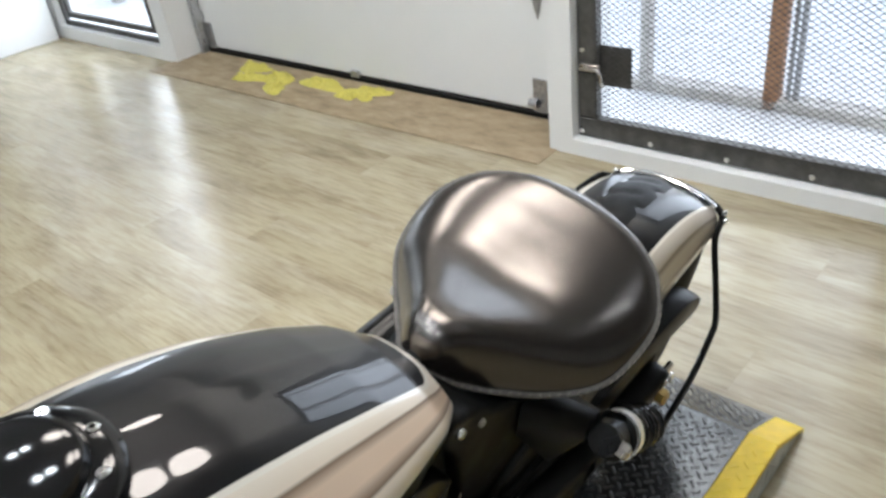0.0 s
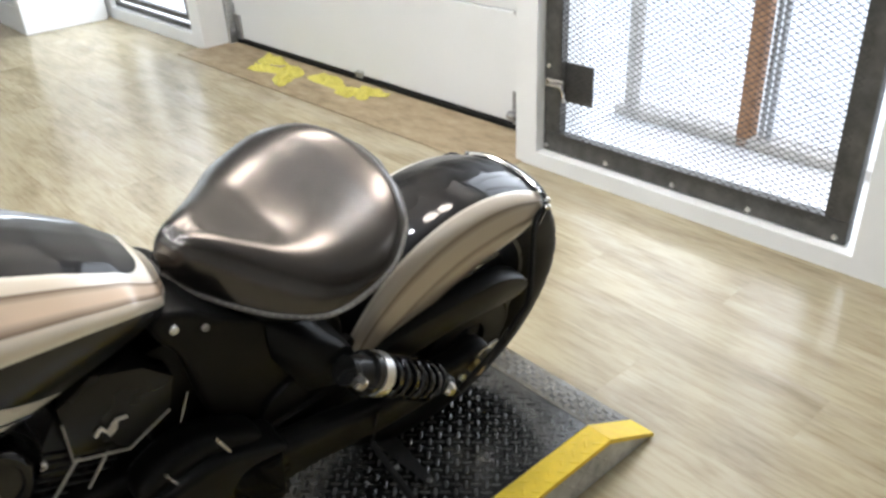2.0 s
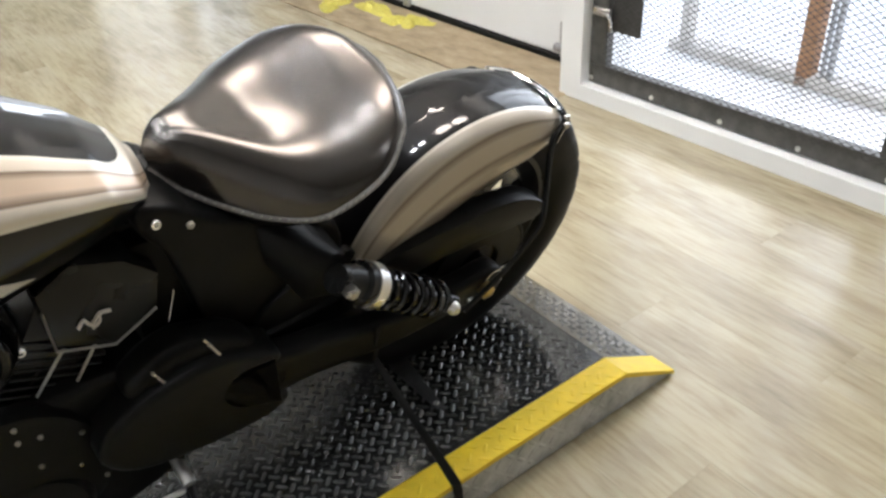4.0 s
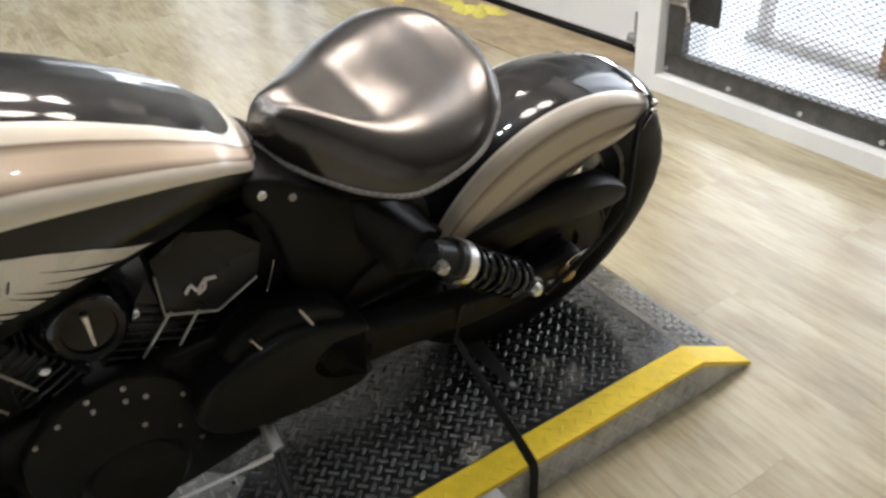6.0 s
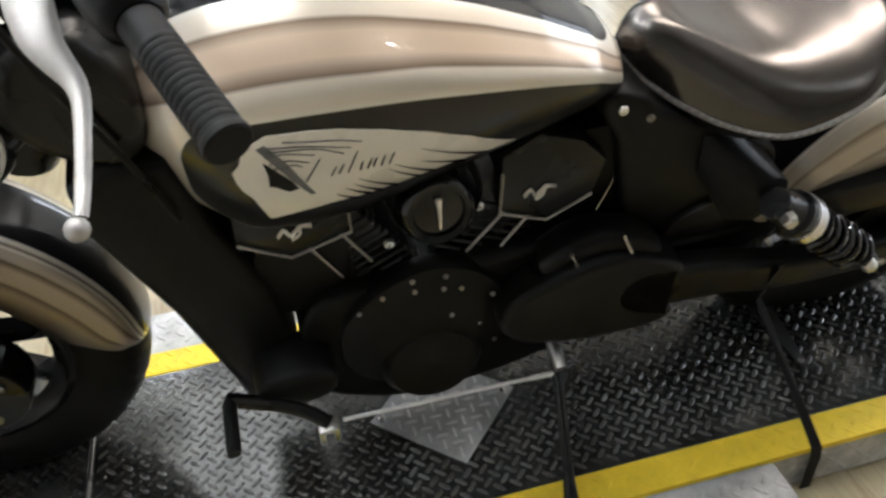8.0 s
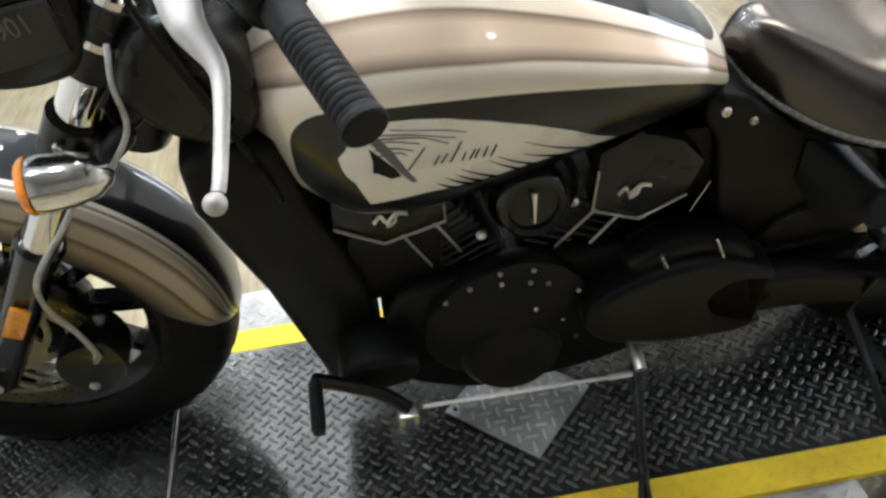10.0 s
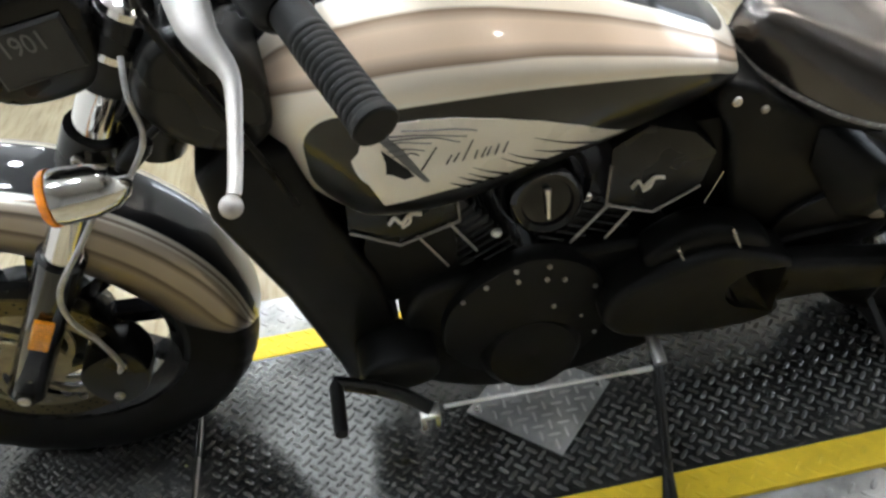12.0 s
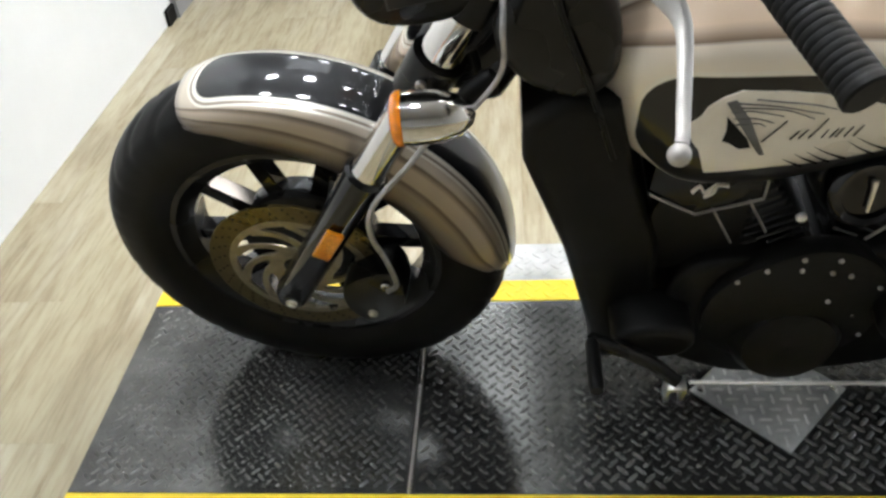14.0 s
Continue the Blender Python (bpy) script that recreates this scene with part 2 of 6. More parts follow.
def bike_paint(name, stops, double):
    """Two-tone custom paint: black panels, cream pinstripes and champagne flanks with airbrushed streaks, the front
    fender's with painted shade too.
    'panel' is above zero inside a black panel; 'streak' runs across the champagne flank from 0 to 1."""
    m, nt, b = node_mat(name)
    a = nt.nodes.new("ShaderNodeAttribute")
    a.attribute_name = "panel"
    s = nt.nodes.new("ShaderNodeAttribute")
    s.attribute_name = "streak"
    wob = noise_tex(nt, 6, 3)
    ad = nt.nodes.new("ShaderNodeMath")
    ad.operation = "MULTIPLY_ADD"
    ad.inputs[1].default_value = 0.07
    off = nt.nodes.new("ShaderNodeMath")
    off.operation = "SUBTRACT"
    off.inputs[1].default_value = 0.035
    nt.links.new(wob.outputs[0], ad.inputs[0])
    nt.links.new(s.outputs["Fac"], ad.inputs[2])
    nt.links.new(ad.outputs[0], off.inputs[0])
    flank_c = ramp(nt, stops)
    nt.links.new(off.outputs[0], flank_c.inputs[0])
    fl = noise_tex(nt, 5, 3)
    fm = nt.nodes.new("ShaderNodeMix")
    fm.data_type, fm.blend_type = "RGBA", "MULTIPLY"
    fm.inputs[0].default_value = 0.5
    fr = ramp(nt, [(0.3, (0.82, 0.80, 0.78)), (0.7, (1, 1, 1))])
    nt.links.new(fl.outputs[0], fr.inputs[0])
    nt.links.new(flank_c.outputs[0], fm.inputs[6])
    nt.links.new(fr.outputs[0], fm.inputs[7])

    def step(lo, hi):
        mr = nt.nodes.new("ShaderNodeMapRange")
        mr.interpolation_type = "SMOOTHSTEP"
        mr.inputs["From Min"].default_value, mr.inputs["From Max"].default_value = lo, hi
        nt.links.new(a.outputs["Fac"], mr.inputs[0])
        return mr.outputs[0]

    def over(fac, below, colour):
        mx = nt.nodes.new("ShaderNodeMix")
        mx.data_type = "RGBA"
        mx.inputs[7].default_value = (*colour, 1)
        nt.links.new(fac, mx.inputs[0])
        nt.links.new(below, mx.inputs[6])
        return mx.outputs[2]

    CREAM = (0.80, 0.76, 0.67)
    out = fm.outputs[2]
    if double:
        out = over(step(-0.0135, -0.0125), out, CREAM)
        out = over(step(-0.0100, -0.0092), out, (0.30, 0.25, 0.20))
        out = over(step(-0.0062, -0.0054), out, CREAM)
    else:
        out = over(step(-0.0065, -0.0050), out, CREAM)
    out = over(step(-0.0008, 0.0008), out, (0.007, 0.007, 0.008))
    nt.links.new(out, b.inputs["Base Color"])
    b.inputs["Roughness"].default_value = 0.32
    b.inputs["Metallic"].default_value = 0.42
    b.inputs["Coat Weight"].default_value, b.inputs["Coat Roughness"].default_value = 0.75, 0.03
    b.inputs["Specular IOR Level"].default_value = 0.15
    return m


TANK_STOPS = [(0.0, (0.84, 0.77, 0.66)), (0.235, (0.76, 0.67, 0.55)), (0.27, (0.22, 0.16, 0.11)), (0.38, (0.68, 0.53, 0.395)),
              (0.58, (0.74, 0.58, 0.435)), (0.725, (0.21, 0.15, 0.105)), (0.76, (0.76, 0.67, 0.55)), (1.0, (0.84, 0.77, 0.66))]
# Rear flank: two grey-brown streaks, darker towards the skirt's lower edge.
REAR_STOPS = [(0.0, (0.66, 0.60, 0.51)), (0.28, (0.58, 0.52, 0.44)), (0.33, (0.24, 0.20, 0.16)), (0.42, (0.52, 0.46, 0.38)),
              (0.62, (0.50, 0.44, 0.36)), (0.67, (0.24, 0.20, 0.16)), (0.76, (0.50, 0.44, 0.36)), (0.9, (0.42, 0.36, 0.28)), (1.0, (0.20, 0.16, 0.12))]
# Lower stops darken to near black: the skirt's shade put into the colour.
SHADED_FENDER_STOPS = [(0.0, (0.62, 0.55, 0.45)), (0.20, (0.52, 0.44, 0.35)), (0.235, (0.13, 0.10, 0.07)), (0.33, (0.42, 0.345, 0.265)),
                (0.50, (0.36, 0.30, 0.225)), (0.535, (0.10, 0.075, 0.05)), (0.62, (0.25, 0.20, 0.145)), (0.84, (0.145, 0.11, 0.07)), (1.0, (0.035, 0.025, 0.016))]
M["tank_paint"] = bike_paint("two_tone_tank_paint", TANK_STOPS, False)
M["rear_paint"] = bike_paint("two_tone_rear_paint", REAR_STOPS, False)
M["fender_paint"] = bike_paint("two_tone_paint_with_skirt_shade", SHADED_FENDER_STOPS, True)


# ---- mesh helpers ----
def link(name, bm, mat, parent=None, label="", smooth=None):
    me = bpy.data.meshes.new(name)
    bm.normal_update()
    if smooth is not None:
        for f in bm.faces:
            f.smooth = True
        for e in bm.edges:
            if len(e.link_faces) == 2 and e.calc_face_angle(0) > radians(smooth):
                e.smooth = False
    bm.to_mesh(me)
    bm.free()
    me.materials.append(mat)
    ob = new(name, me)
    if parent is not None:
        ob.parent = parent
    if label:
        ob["label"] = label
    return ob


def part(name, bm, mat, parent, label="", smooth=40):
    return link(name, bm, mat, parent, label, smooth)


def thing(name, label, category, m=None, group="", kind=""):
    ob = new(name)
    ob.empty_display_size = 0.1
    if m is not None:
        ob.matrix_world = m
    return tagged(ob, label, category, group, kind)


def add_box(bm, lo, hi, bevel=0.0, seg=1, m=None):
    r = bmesh.ops.create_cube(bm, size=1.0)
    vs = r["verts"]
    for v in vs:
        v.co = Vector([lo[i] + (v.co[i] + 0.5) * (hi[i] - lo[i]) for i in range(3)])
    if bevel:
        es = list({e for v in vs for e in v.link_edges})
        r2 = bmesh.ops.bevel(bm, geom=es, offset=bevel, segments=seg, affect="EDGES", profile=0.6)
        vs = list({v for f in r2["faces"] for v in f.verts} | {v for v in vs if v.is_valid})
    if m is not None:
        bmesh.ops.transform(bm, matrix=m, verts=vs)
    return vs


def box(lo, hi, bevel=0.0, seg=1, m=None):
    bm = bmesh.new()
    add_box(bm, lo, hi, bevel, seg, m)
    return bm


def frame_from(d):
    d = d.normalized()
    u = d.cross(Vector((0, 0, 1)))
    if u.length < 1e-4:
        u = d.cross(Vector((1, 0, 0)))
    u.normalize()
    return u, d.cross(u).normalized()


def add_tube(bm, pts, radius, n=12, cap=True, squash=1.0):
    """A tube along a polyline; radius may be a list."""
    pts = [Vector(p) for p in pts]
    rad = radius if isinstance(radius, (list, tuple)) else [radius] * len(pts)
    rings, u = [], None
    for i, p in enumerate(pts):
        d = (pts[min(i + 1, len(pts) - 1)] - pts[max(i - 1, 0)]).normalized()
        if u is None:
            u, w = frame_from(d)
        else:
            u = (u - d * u.dot(d)).normalized()
            w = d.cross(u)
        rings.append([bm.verts.new(p + rad[i] * (math.cos(a) * u + squash * math.sin(a) * w)) for a in [2 * math.pi * k / n for k in range(n)]])
    for a, b in zip(rings, rings[1:]):
        for k in range(n):
            bm.faces.new((a[k], a[(k + 1) % n], b[(k + 1) % n], b[k]))
    if cap:
        bm.faces.new(rings[0][::-1])
        bm.faces.new(rings[-1])
    return rings


def tube(pts, radius, n=12, cap=True, squash=1.0):
    bm = bmesh.new()
    add_tube(bm, pts, radius, n, cap, squash)
    return bm


def smooth_path(pts, k=8):
    """Catmull-Rom through the points."""
    p = [Vector(q) for q in pts]
    p = [p[0] * 2 - p[1]] + p + [p[-1] * 2 - p[-2]]
    out = []
    for i in range(1, len(p) - 2):
        for j in range(k):
            t = j / k
            a, b, c, d = p[i - 1], p[i], p[i + 1], p[i + 2]
            out.append(0.5 * ((2 * b) + (c - a) * t + (2 * a - 5 * b + 4 * c - d) * t * t + (3 * b - a - 3 * c + d) * t ** 3))
    out.append(p[-2])
    return out


def add_lathe(bm, profile, centre, axis, n=32, a0=0.0, a1=2 * math.pi):
    """Turns (offset along axis, radius) about the axis; a closed profile if the first and last agree."""
    c, ax = Vector(centre), Vector(axis).normalized()
    u, w = frame_from(ax)
    full = abs(a1 - a0) > 2 * math.pi - 1e-4
    rings = []
    for k in range(n if full else n + 1):
        a = a0 + (a1 - a0) * k / n
        d = math.cos(a) * u + math.sin(a) * w
        rings.append([bm.verts.new(c + ax * s + d * max(r, 1e-4)) for s, r in profile])
    m = len(rings)
    for k in range(m if full else m - 1):
        a, b = rings[k], rings[(k + 1) % m]
        for i in range(len(profile) - 1):
            bm.faces.new((a[i], a[i + 1], b[i + 1], b[i]))
    return rings


def lathe(profile, centre, axis, n=32, a0=0.0, a1=2 * math.pi):
    bm = bmesh.new()
    add_lathe(bm, profile, centre, axis, n, a0, a1)
    bmesh.ops.recalc_face_normals(bm, faces=bm.faces)
    return bm


def prism(outline, y0, y1, bevel=0.0, seg=2):
    """A plate from an outline of (x, z), between two y."""
    bm = bmesh.new()
    a = [bm.verts.new((x, y0, z)) for x, z in outline]
    b = [bm.verts.new((x, y1, z)) for x, z in outline]
    n = len(outline)
    bm.faces.new(a)
    bm.faces.new(b[::-1])
    for i in range(n):
        bm.faces.new((a[i], b[i], b[(i + 1) % n], a[(i + 1) % n]))
    bmesh.ops.recalc_face_normals(bm, faces=bm.faces)
    if bevel:
        es = [e for e in bm.edges if abs(e.verts[0].co.y - e.verts[1].co.y) < 1e-6]
        bmesh.ops.bevel(bm, geom=es, offset=bevel, segments=seg, affect="EDGES", profile=0.6)
    return bm


def rounded(pts, k=6):
    """A closed smooth outline through 2D points."""
    p = [Vector((x, 0, z)) for x, z in pts]
    out, n = [], len(p)
    for i in range(n):
        a, b, c, d = p[i - 1], p[i], p[(i + 1) % n], p[(i + 2) % n]
        for j in range(k):
            t = j / k
            q = 0.5 * ((2 * b) + (c - a) * t + (2 * a - 5 * b + 4 * c - d) * t * t + (3 * b - a - 3 * c + d) * t ** 3)
            out.append((q.x, q.z))
    return out


def bolt_head(bm, centre, axis, r=0.006, h=0.004):
    add_lathe(bm, [(0, r), (h * 0.7, r), (h, r * 0.8), (h, r * 0.45), (h * 0.5, r * 0.4), (h * 0.5, 0.0)], centre, axis, 10)


def lerp_table(xs, ys):
    """Smooth interpolation through a table."""
    def f(x):
        x = min(max(x, xs[0]), xs[-1])
        i = min(max(sum(1 for q in xs if q <= x) - 1, 0), len(xs) - 2)
        t = (x - xs[i]) / (xs[i + 1] - xs[i])
        a, b = ys[max(i - 1, 0)], ys[i]
        c, d = ys[i + 1], ys[min(i + 2, len(ys) - 1)]
        return 0.5 * ((2 * b) + (c - a) * t + (2 * a - 5 * b + 4 * c - d) * t * t + (3 * b - a - 3 * c + d) * t ** 3)
    return f

# ---- room ----
R = Matrix.Translation((2.20, 0.95, 0)) @ pose(0, 0, 0, 0, 0, 2.0)     # back wall: local y along it, local x outwards


def room_box(name, lo, hi, mat, label, category="wall", m=R, bevel=0.0):
    ob = link(name, box(lo, hi, bevel), mat)
    ob.matrix_world = m
    return tagged(ob, label, category, kind="structure")


ID = Matrix.Identity(4)
CEIL = 3.0
# back wall pieces around the three openings
room_box("wall_back_pier", (-0.02, -0.05, 0), (0.26, 0.05, CEIL), M["wall"], "white painted pier between mesh gate and garage door")
room_box("wall_back_side", (-0.02, -7.0, 0), (0.20, -1.24, CEIL), M["wall"], "white painted wall beside the mesh gate")
room_box("wall_back_sill", (-0.02, -1.24, 0), (0.14, -0.05, 0.060), M["wall"], "white painted sill under the mesh gate")
room_box("wall_back_head", (-0.02, -1.24, 2.1), (0.20, -0.05, CEIL), M["wall"], "white painted wall above the mesh gate")
room_box("wall_back_lintel", (0, 0.05, 2.35), (0.26, 2.48, CEIL), M["wall"], "white painted wall above the garage door")
room_box("wall_back_corner_pier", (0, 2.48, 0), (0.30, 2.60, CEIL), M["wall"], "white painted pier beside the garage door")
room_box("wall_back_far_sill", (0, 2.60, 0), (0.14, 3.69, 0.075), M["wall"], "white painted sill under the far mesh gate")
room_box("wall_back_far_head", (0, 2.60, 2.1), (0.20, 3.69, CEIL), M["wall"], "white painted wall above the far mesh gate")
room_box("wall_back_end", (0, 3.69, 0), (0.20, 8.0, CEIL), M["wall"], "white painted wall at the room's end")
room_box("wall_far", (-4.2, 8.0, 0), (2.6, 8.15, CEIL), M["wall"], "white painted far wall", m=ID)
room_box("wall_near", (-4.2, -6.15, 0), (2.6, -6.0, CEIL), M["wall"], "white painted near wall", m=ID)
room_box("wall_front", (-1.80, -6.0, 0), (-1.665, 2.035, CEIL), M["wall"], "white painted wall in front of the motorcycle lift", m=ID)
room_box("wall_front_grey", (-1.79, 2.035, 0), (-1.640, 8.0, CEIL), M["grey_wall"], "grey painted wall past the white one", m=ID)
room_box("baseboard", (-1.663, 1.95, 0), (-1.650, 2.033, 0.06), M["rubber"], "black rubber baseboard at the wall's end", "baseboard", m=ID)
room_box("ceiling", (-4.2, -6.0, CEIL), (2.9, 8.0, CEIL + 0.12), M["ceiling"], "white painted ceiling", "ceiling", m=ID)
room_box("ground", (2.40, -40, -0.06), (60, 40, -0.03), M["concrete"], "pale snowy concrete ground outside", "ground", m=ID)
room_box("subfloor", (-4.2, -6.1, -0.12), (2.42, 8.1, -0.012), M["rubber"], "dark subfloor under the planks", "floor", m=ID)

# backdrop: bright overcast distance outside the openings
bm_, bnt, bb = node_mat("overcast_brightness")
bb.inputs["Base Color"].default_value = (0.8, 0.82, 0.85, 1)
bb.inputs["Emission Color"].default_value = (0.93, 0.95, 1.0, 1)
bb.inputs["Emission Strength"].default_value = 4.0
bd = link("backdrop", box((9.0, -14, -0.02), (9.1, 18, 9)), bm_)
tagged(bd, "bright overcast sky and snow outside", "backdrop", kind="structure")

# daylight through the openings
area_lamp("daylight_gate", R @ look((0.35, -0.62, 1.1), (-1.0, -0.62, 0.7)), 1.1, 1.9, 8, (0.93, 0.96, 1.0))
area_lamp("daylight_far_gate", R @ look((0.35, 3.16, 1.1), (-1.0, 3.16, 0.7)), 0.9, 1.9, 40, (0.93, 0.96, 1.0))


def glow(name, colour, strength):
    m, _, b = node_mat(name)
    b.inputs["Emission Color"].default_value = (*colour, 1)
    b.inputs["Emission Strength"].default_value = strength
    return m


SPOT_GLOW = glow("spot_diffuser", (0.985, 0.985, 0.985), 102.0)
WARM_GLOW = glow("warm_spot_diffuser", (1.0, 0.86, 0.74), 32.0)


def ceiling_spot(m, mat, label, group, k=1.0):
    t = thing("ceiling_light", label, "ceiling light", m, group)
    part("housing", lathe([(0.0, 0.0), (0.0, 0.10 * k), (-0.05, 0.10 * k), (-0.055, 0.085 * k), (-0.03, 0.082 * k), (-0.03, 0.0)], (0, 0, 0), (0, 0, 1), 28), M["door_white"], t)
    part("diffuser", lathe([(-0.036, 0.0), (-0.036, 0.08 * k), (-0.031, 0.08 * k)], (0, 0, 0), (0, 0, 1), 28), mat, t)
    return t


def spot_row(places, mat, label, group, k):
    first = ceiling_spot(Matrix.Translation((*places[0], CEIL)), mat, label, group, k)
    for px, py in places[1:]:
        copy_thing(first, Matrix.Translation((px, py, CEIL)))


spot_row([(x, y) for x in (-1.20, -0.50) for y in (-0.75, 0.28, 1.45, 2.62, 3.8) if y != 2.62], SPOT_GLOW, "wide round white ceiling spot with a glowing disc", "wide ceiling spots", 1.35)
spot_row([(0.40 + d, y) for y in (0.28, 1.45, 3.8) for d in (-0.13, 0.13)], SPOT_GLOW, "round white ceiling spot with a glowing disc", "ceiling spots", 1.0)
spot_row([(1.15, -1.5)], SPOT_GLOW, "small round white ceiling spot with a glowing disc", "small ceiling spots", 0.65)
spot_row([(x, y) for x in (1.15, 1.62) for y in (0.28, 1.45)], WARM_GLOW, "wide round ceiling spot with a warm glowing disc", "warm ceiling spots", 2.6)

def unseen_panel_lamp(m, sx, sy):
    """An assumed flat ceiling panel, out of view: white frame round a softly glowing sheet."""
    t = thing("panel_light", "assumed ceiling panel, out of view, with a softly glowing sheet", "ceiling light", m)
    for lo, hi in (((-sx, -sy, -0.03), (sx, -sy + 0.02, 0)), ((-sx, sy - 0.02, -0.03), (sx, sy, 0)), ((-sx, -sy + 0.02, -0.03), (-sx + 0.02, sy - 0.02, 0)), ((sx - 0.02, -sy + 0.02, -0.03), (sx, sy - 0.02, 0))):
        part("panel_frame", box(lo, hi, 0.002), M["door_white"], t)
    part("diffuser", box((-sx + 0.02, -sy + 0.02, -0.022), (sx - 0.02, sy - 0.02, -0.01)), glow("panel_diffuser", (0.97, 0.99, 1.0), 2.0), t)


# Unseen panel added to give the deck a broad bright reflection.
unseen_panel_lamp(Matrix.Translation((-0.64, 2.65, CEIL)), 0.42, 0.80)

# ---- garage door ----
gd = thing("garage_door", "white sectional garage door with galvanised hinges, closed", "garage door", R)
for k, (z0, z1) in enumerate([(0.03, 0.495), (0.50, 0.965), (0.97, 1.435), (1.44, 1.905), (1.91, 2.37)]):
    part("panel", box((0.215, 0.06, z0), (0.255, 2.47, z1), 0.004), M["door_white"], gd)
part("bottom_seal", box((0.20, 0.05, 0.0), (0.25, 2.48, 0.03), 0.008), M["rubber"], gd, "black rubber bottom seal")
for yy in (1.31, 0.235, 2.42):
    for zz in (0.4975, 0.9675):
        bm = bmesh.new()
        pl = [(-0.022, 0), (-0.012, 0.05), (0.0, 0.085), (0.012, 0.05), (0.022, 0), (0.012, -0.05), (0, -0.085), (-0.012, -0.05)]
        a = [bm.verts.new((0.214, yy + p, zz + q)) for p, q in pl]
        bm.faces.new(a)
        r = bmesh.ops.extrude_face_region(bm, geom=bm.faces[:])
        bmesh.ops.translate(bm, vec=(-0.004, 0, 0), verts=[v for v in r["geom"] if isinstance(v, bmesh.types.BMVert)])
        add_tube(bm, [(0.205, yy - 0.02, zz), (0.205, yy + 0.02, zz)], 0.008, 10)
        bmesh.ops.recalc_face_normals(bm, faces=bm.faces)
        part("hinge", bm, M["zinc"], gd, "galvanised hinge")
part("handle", tube(smooth_path([(0.214, 1.325, 0.57), (0.17, 1.325, 0.58), (0.165, 1.325, 0.63), (0.17, 1.325, 0.69), (0.214, 1.325, 0.70)], 5), 0.009, 8), M["galv"], gd, "steel lift handle")
for yy in (0.235, 2.42):
    bm = box((0.205, yy - 0.035, 0.02), (0.212, yy + 0.035, 0.17), 0.002)
    add_lathe(bm, [(-0.02, 0.018), (0.02, 0.018), (0.02, 0.0)], (0.19, yy + 0.02, 0.07), (0, 1, 0), 14)
    part("roller_bracket", bm, M["zinc"], gd, "galvanised roller bracket")
lk_ = box((0.196, 0.20, 0.735), (0.213, 0.33, 0.775), 0.003)
add_box(lk_, (0.180, 0.25, 0.745), (0.196, 0.275, 0.79), 0.003)
part("side_lock", lk_, M["zinc"], gd, "galvanised slide lock")
bm = box((0.195, 1.27, 0.022), (0.215, 1.32, 0.055), 0.003)
part("clip", bm, M["galv"], gd, "small steel clip")
for yy in (0.056, 2.445):
    tr = thing("door_track", "galvanised vertical door track", "door track", R)
    bm = box((0.16, yy, 0.0), (0.20, yy + 0.004, 2.3))
    add_box(bm, (0.158, yy, 0.0), (0.162, yy + 0.025, 2.3))
    part("rail", bm, M["galv"], tr)
    for zz in (0.18, 0.9, 1.6):
        part("bracket", box((0.20, yy, zz), (0.255, yy + 0.005, zz + 0.05)), M["galv"], tr)

ply = tagged(link("plywood_threshold", box((-0.155, 0.02, 0.0), (0.20, 2.52, 0.006), 0.002), M["plywood"]), "worn brown plywood sheet before the garage door", "threshold")
ply.matrix_world = R


# ---- mesh gates ----
def expanded_mesh(y0, y1, z0, z1, x, sw=0.031, sh=0.0098, w=0.0015):
    """Expanded metal: rows of slanted strands that meet in knots, each strand a flat band."""
    vs, fs = [], []
    nz, ny = int((z1 - z0) / sh), int((y1 - y0) / sw) + 1
    for j in range(nz):
        za, zb = z0 + j * sh, z0 + (j + 1) * sh
        for i in range(ny * 2):
            ya, yb = y0 + i * sw / 2, y0 + (i + 1) * sw / 2
            if yb > y1 + 1e-6:
                continue
            p, q = ((ya, za), (yb, zb)) if (i + j) % 2 == 0 else ((ya, zb), (yb, za))
            k = len(vs)
            vs += [(x, p[0], p[1] - w), (x - 0.0015, q[0], q[1] - w), (x - 0.0015, q[0], q[1] + w), (x, p[0], p[1] + w)]
            fs.append((k, k + 1, k + 2, k + 3))
    bm = bmesh.new()
    me = bpy.data.meshes.new("strands")
    me.from_pydata(vs, [], fs)
    bm.from_mesh(me)
    bpy.data.meshes.remove(me)
    return bm


def frame_bars(g, y0, y1, z0, z1, x0, x1, f):
    for nm, lo, hi in (("frame_rail", (x0, y0, z0), (x1, y1, z0 + f)), ("frame_rail", (x0, y0, z1 - f), (x1, y1, z1)),
                       ("frame_stile", (x0, y0, z0 + f), (x1, y0 + f, z1 - f)), ("frame_stile", (x0, y1 - f, z0 + f), (x1, y1, z1 - f))):
        part(nm, box(lo, hi, 0.003), M["frame_steel"], g)


def gate_bolt(g, x, y, z):
    bm = bmesh.new()
    bolt_head(bm, (x, y, z), (-1, 0, 0), 0.009, 0.006)
    part("bolt", bm, M["alu"], g)


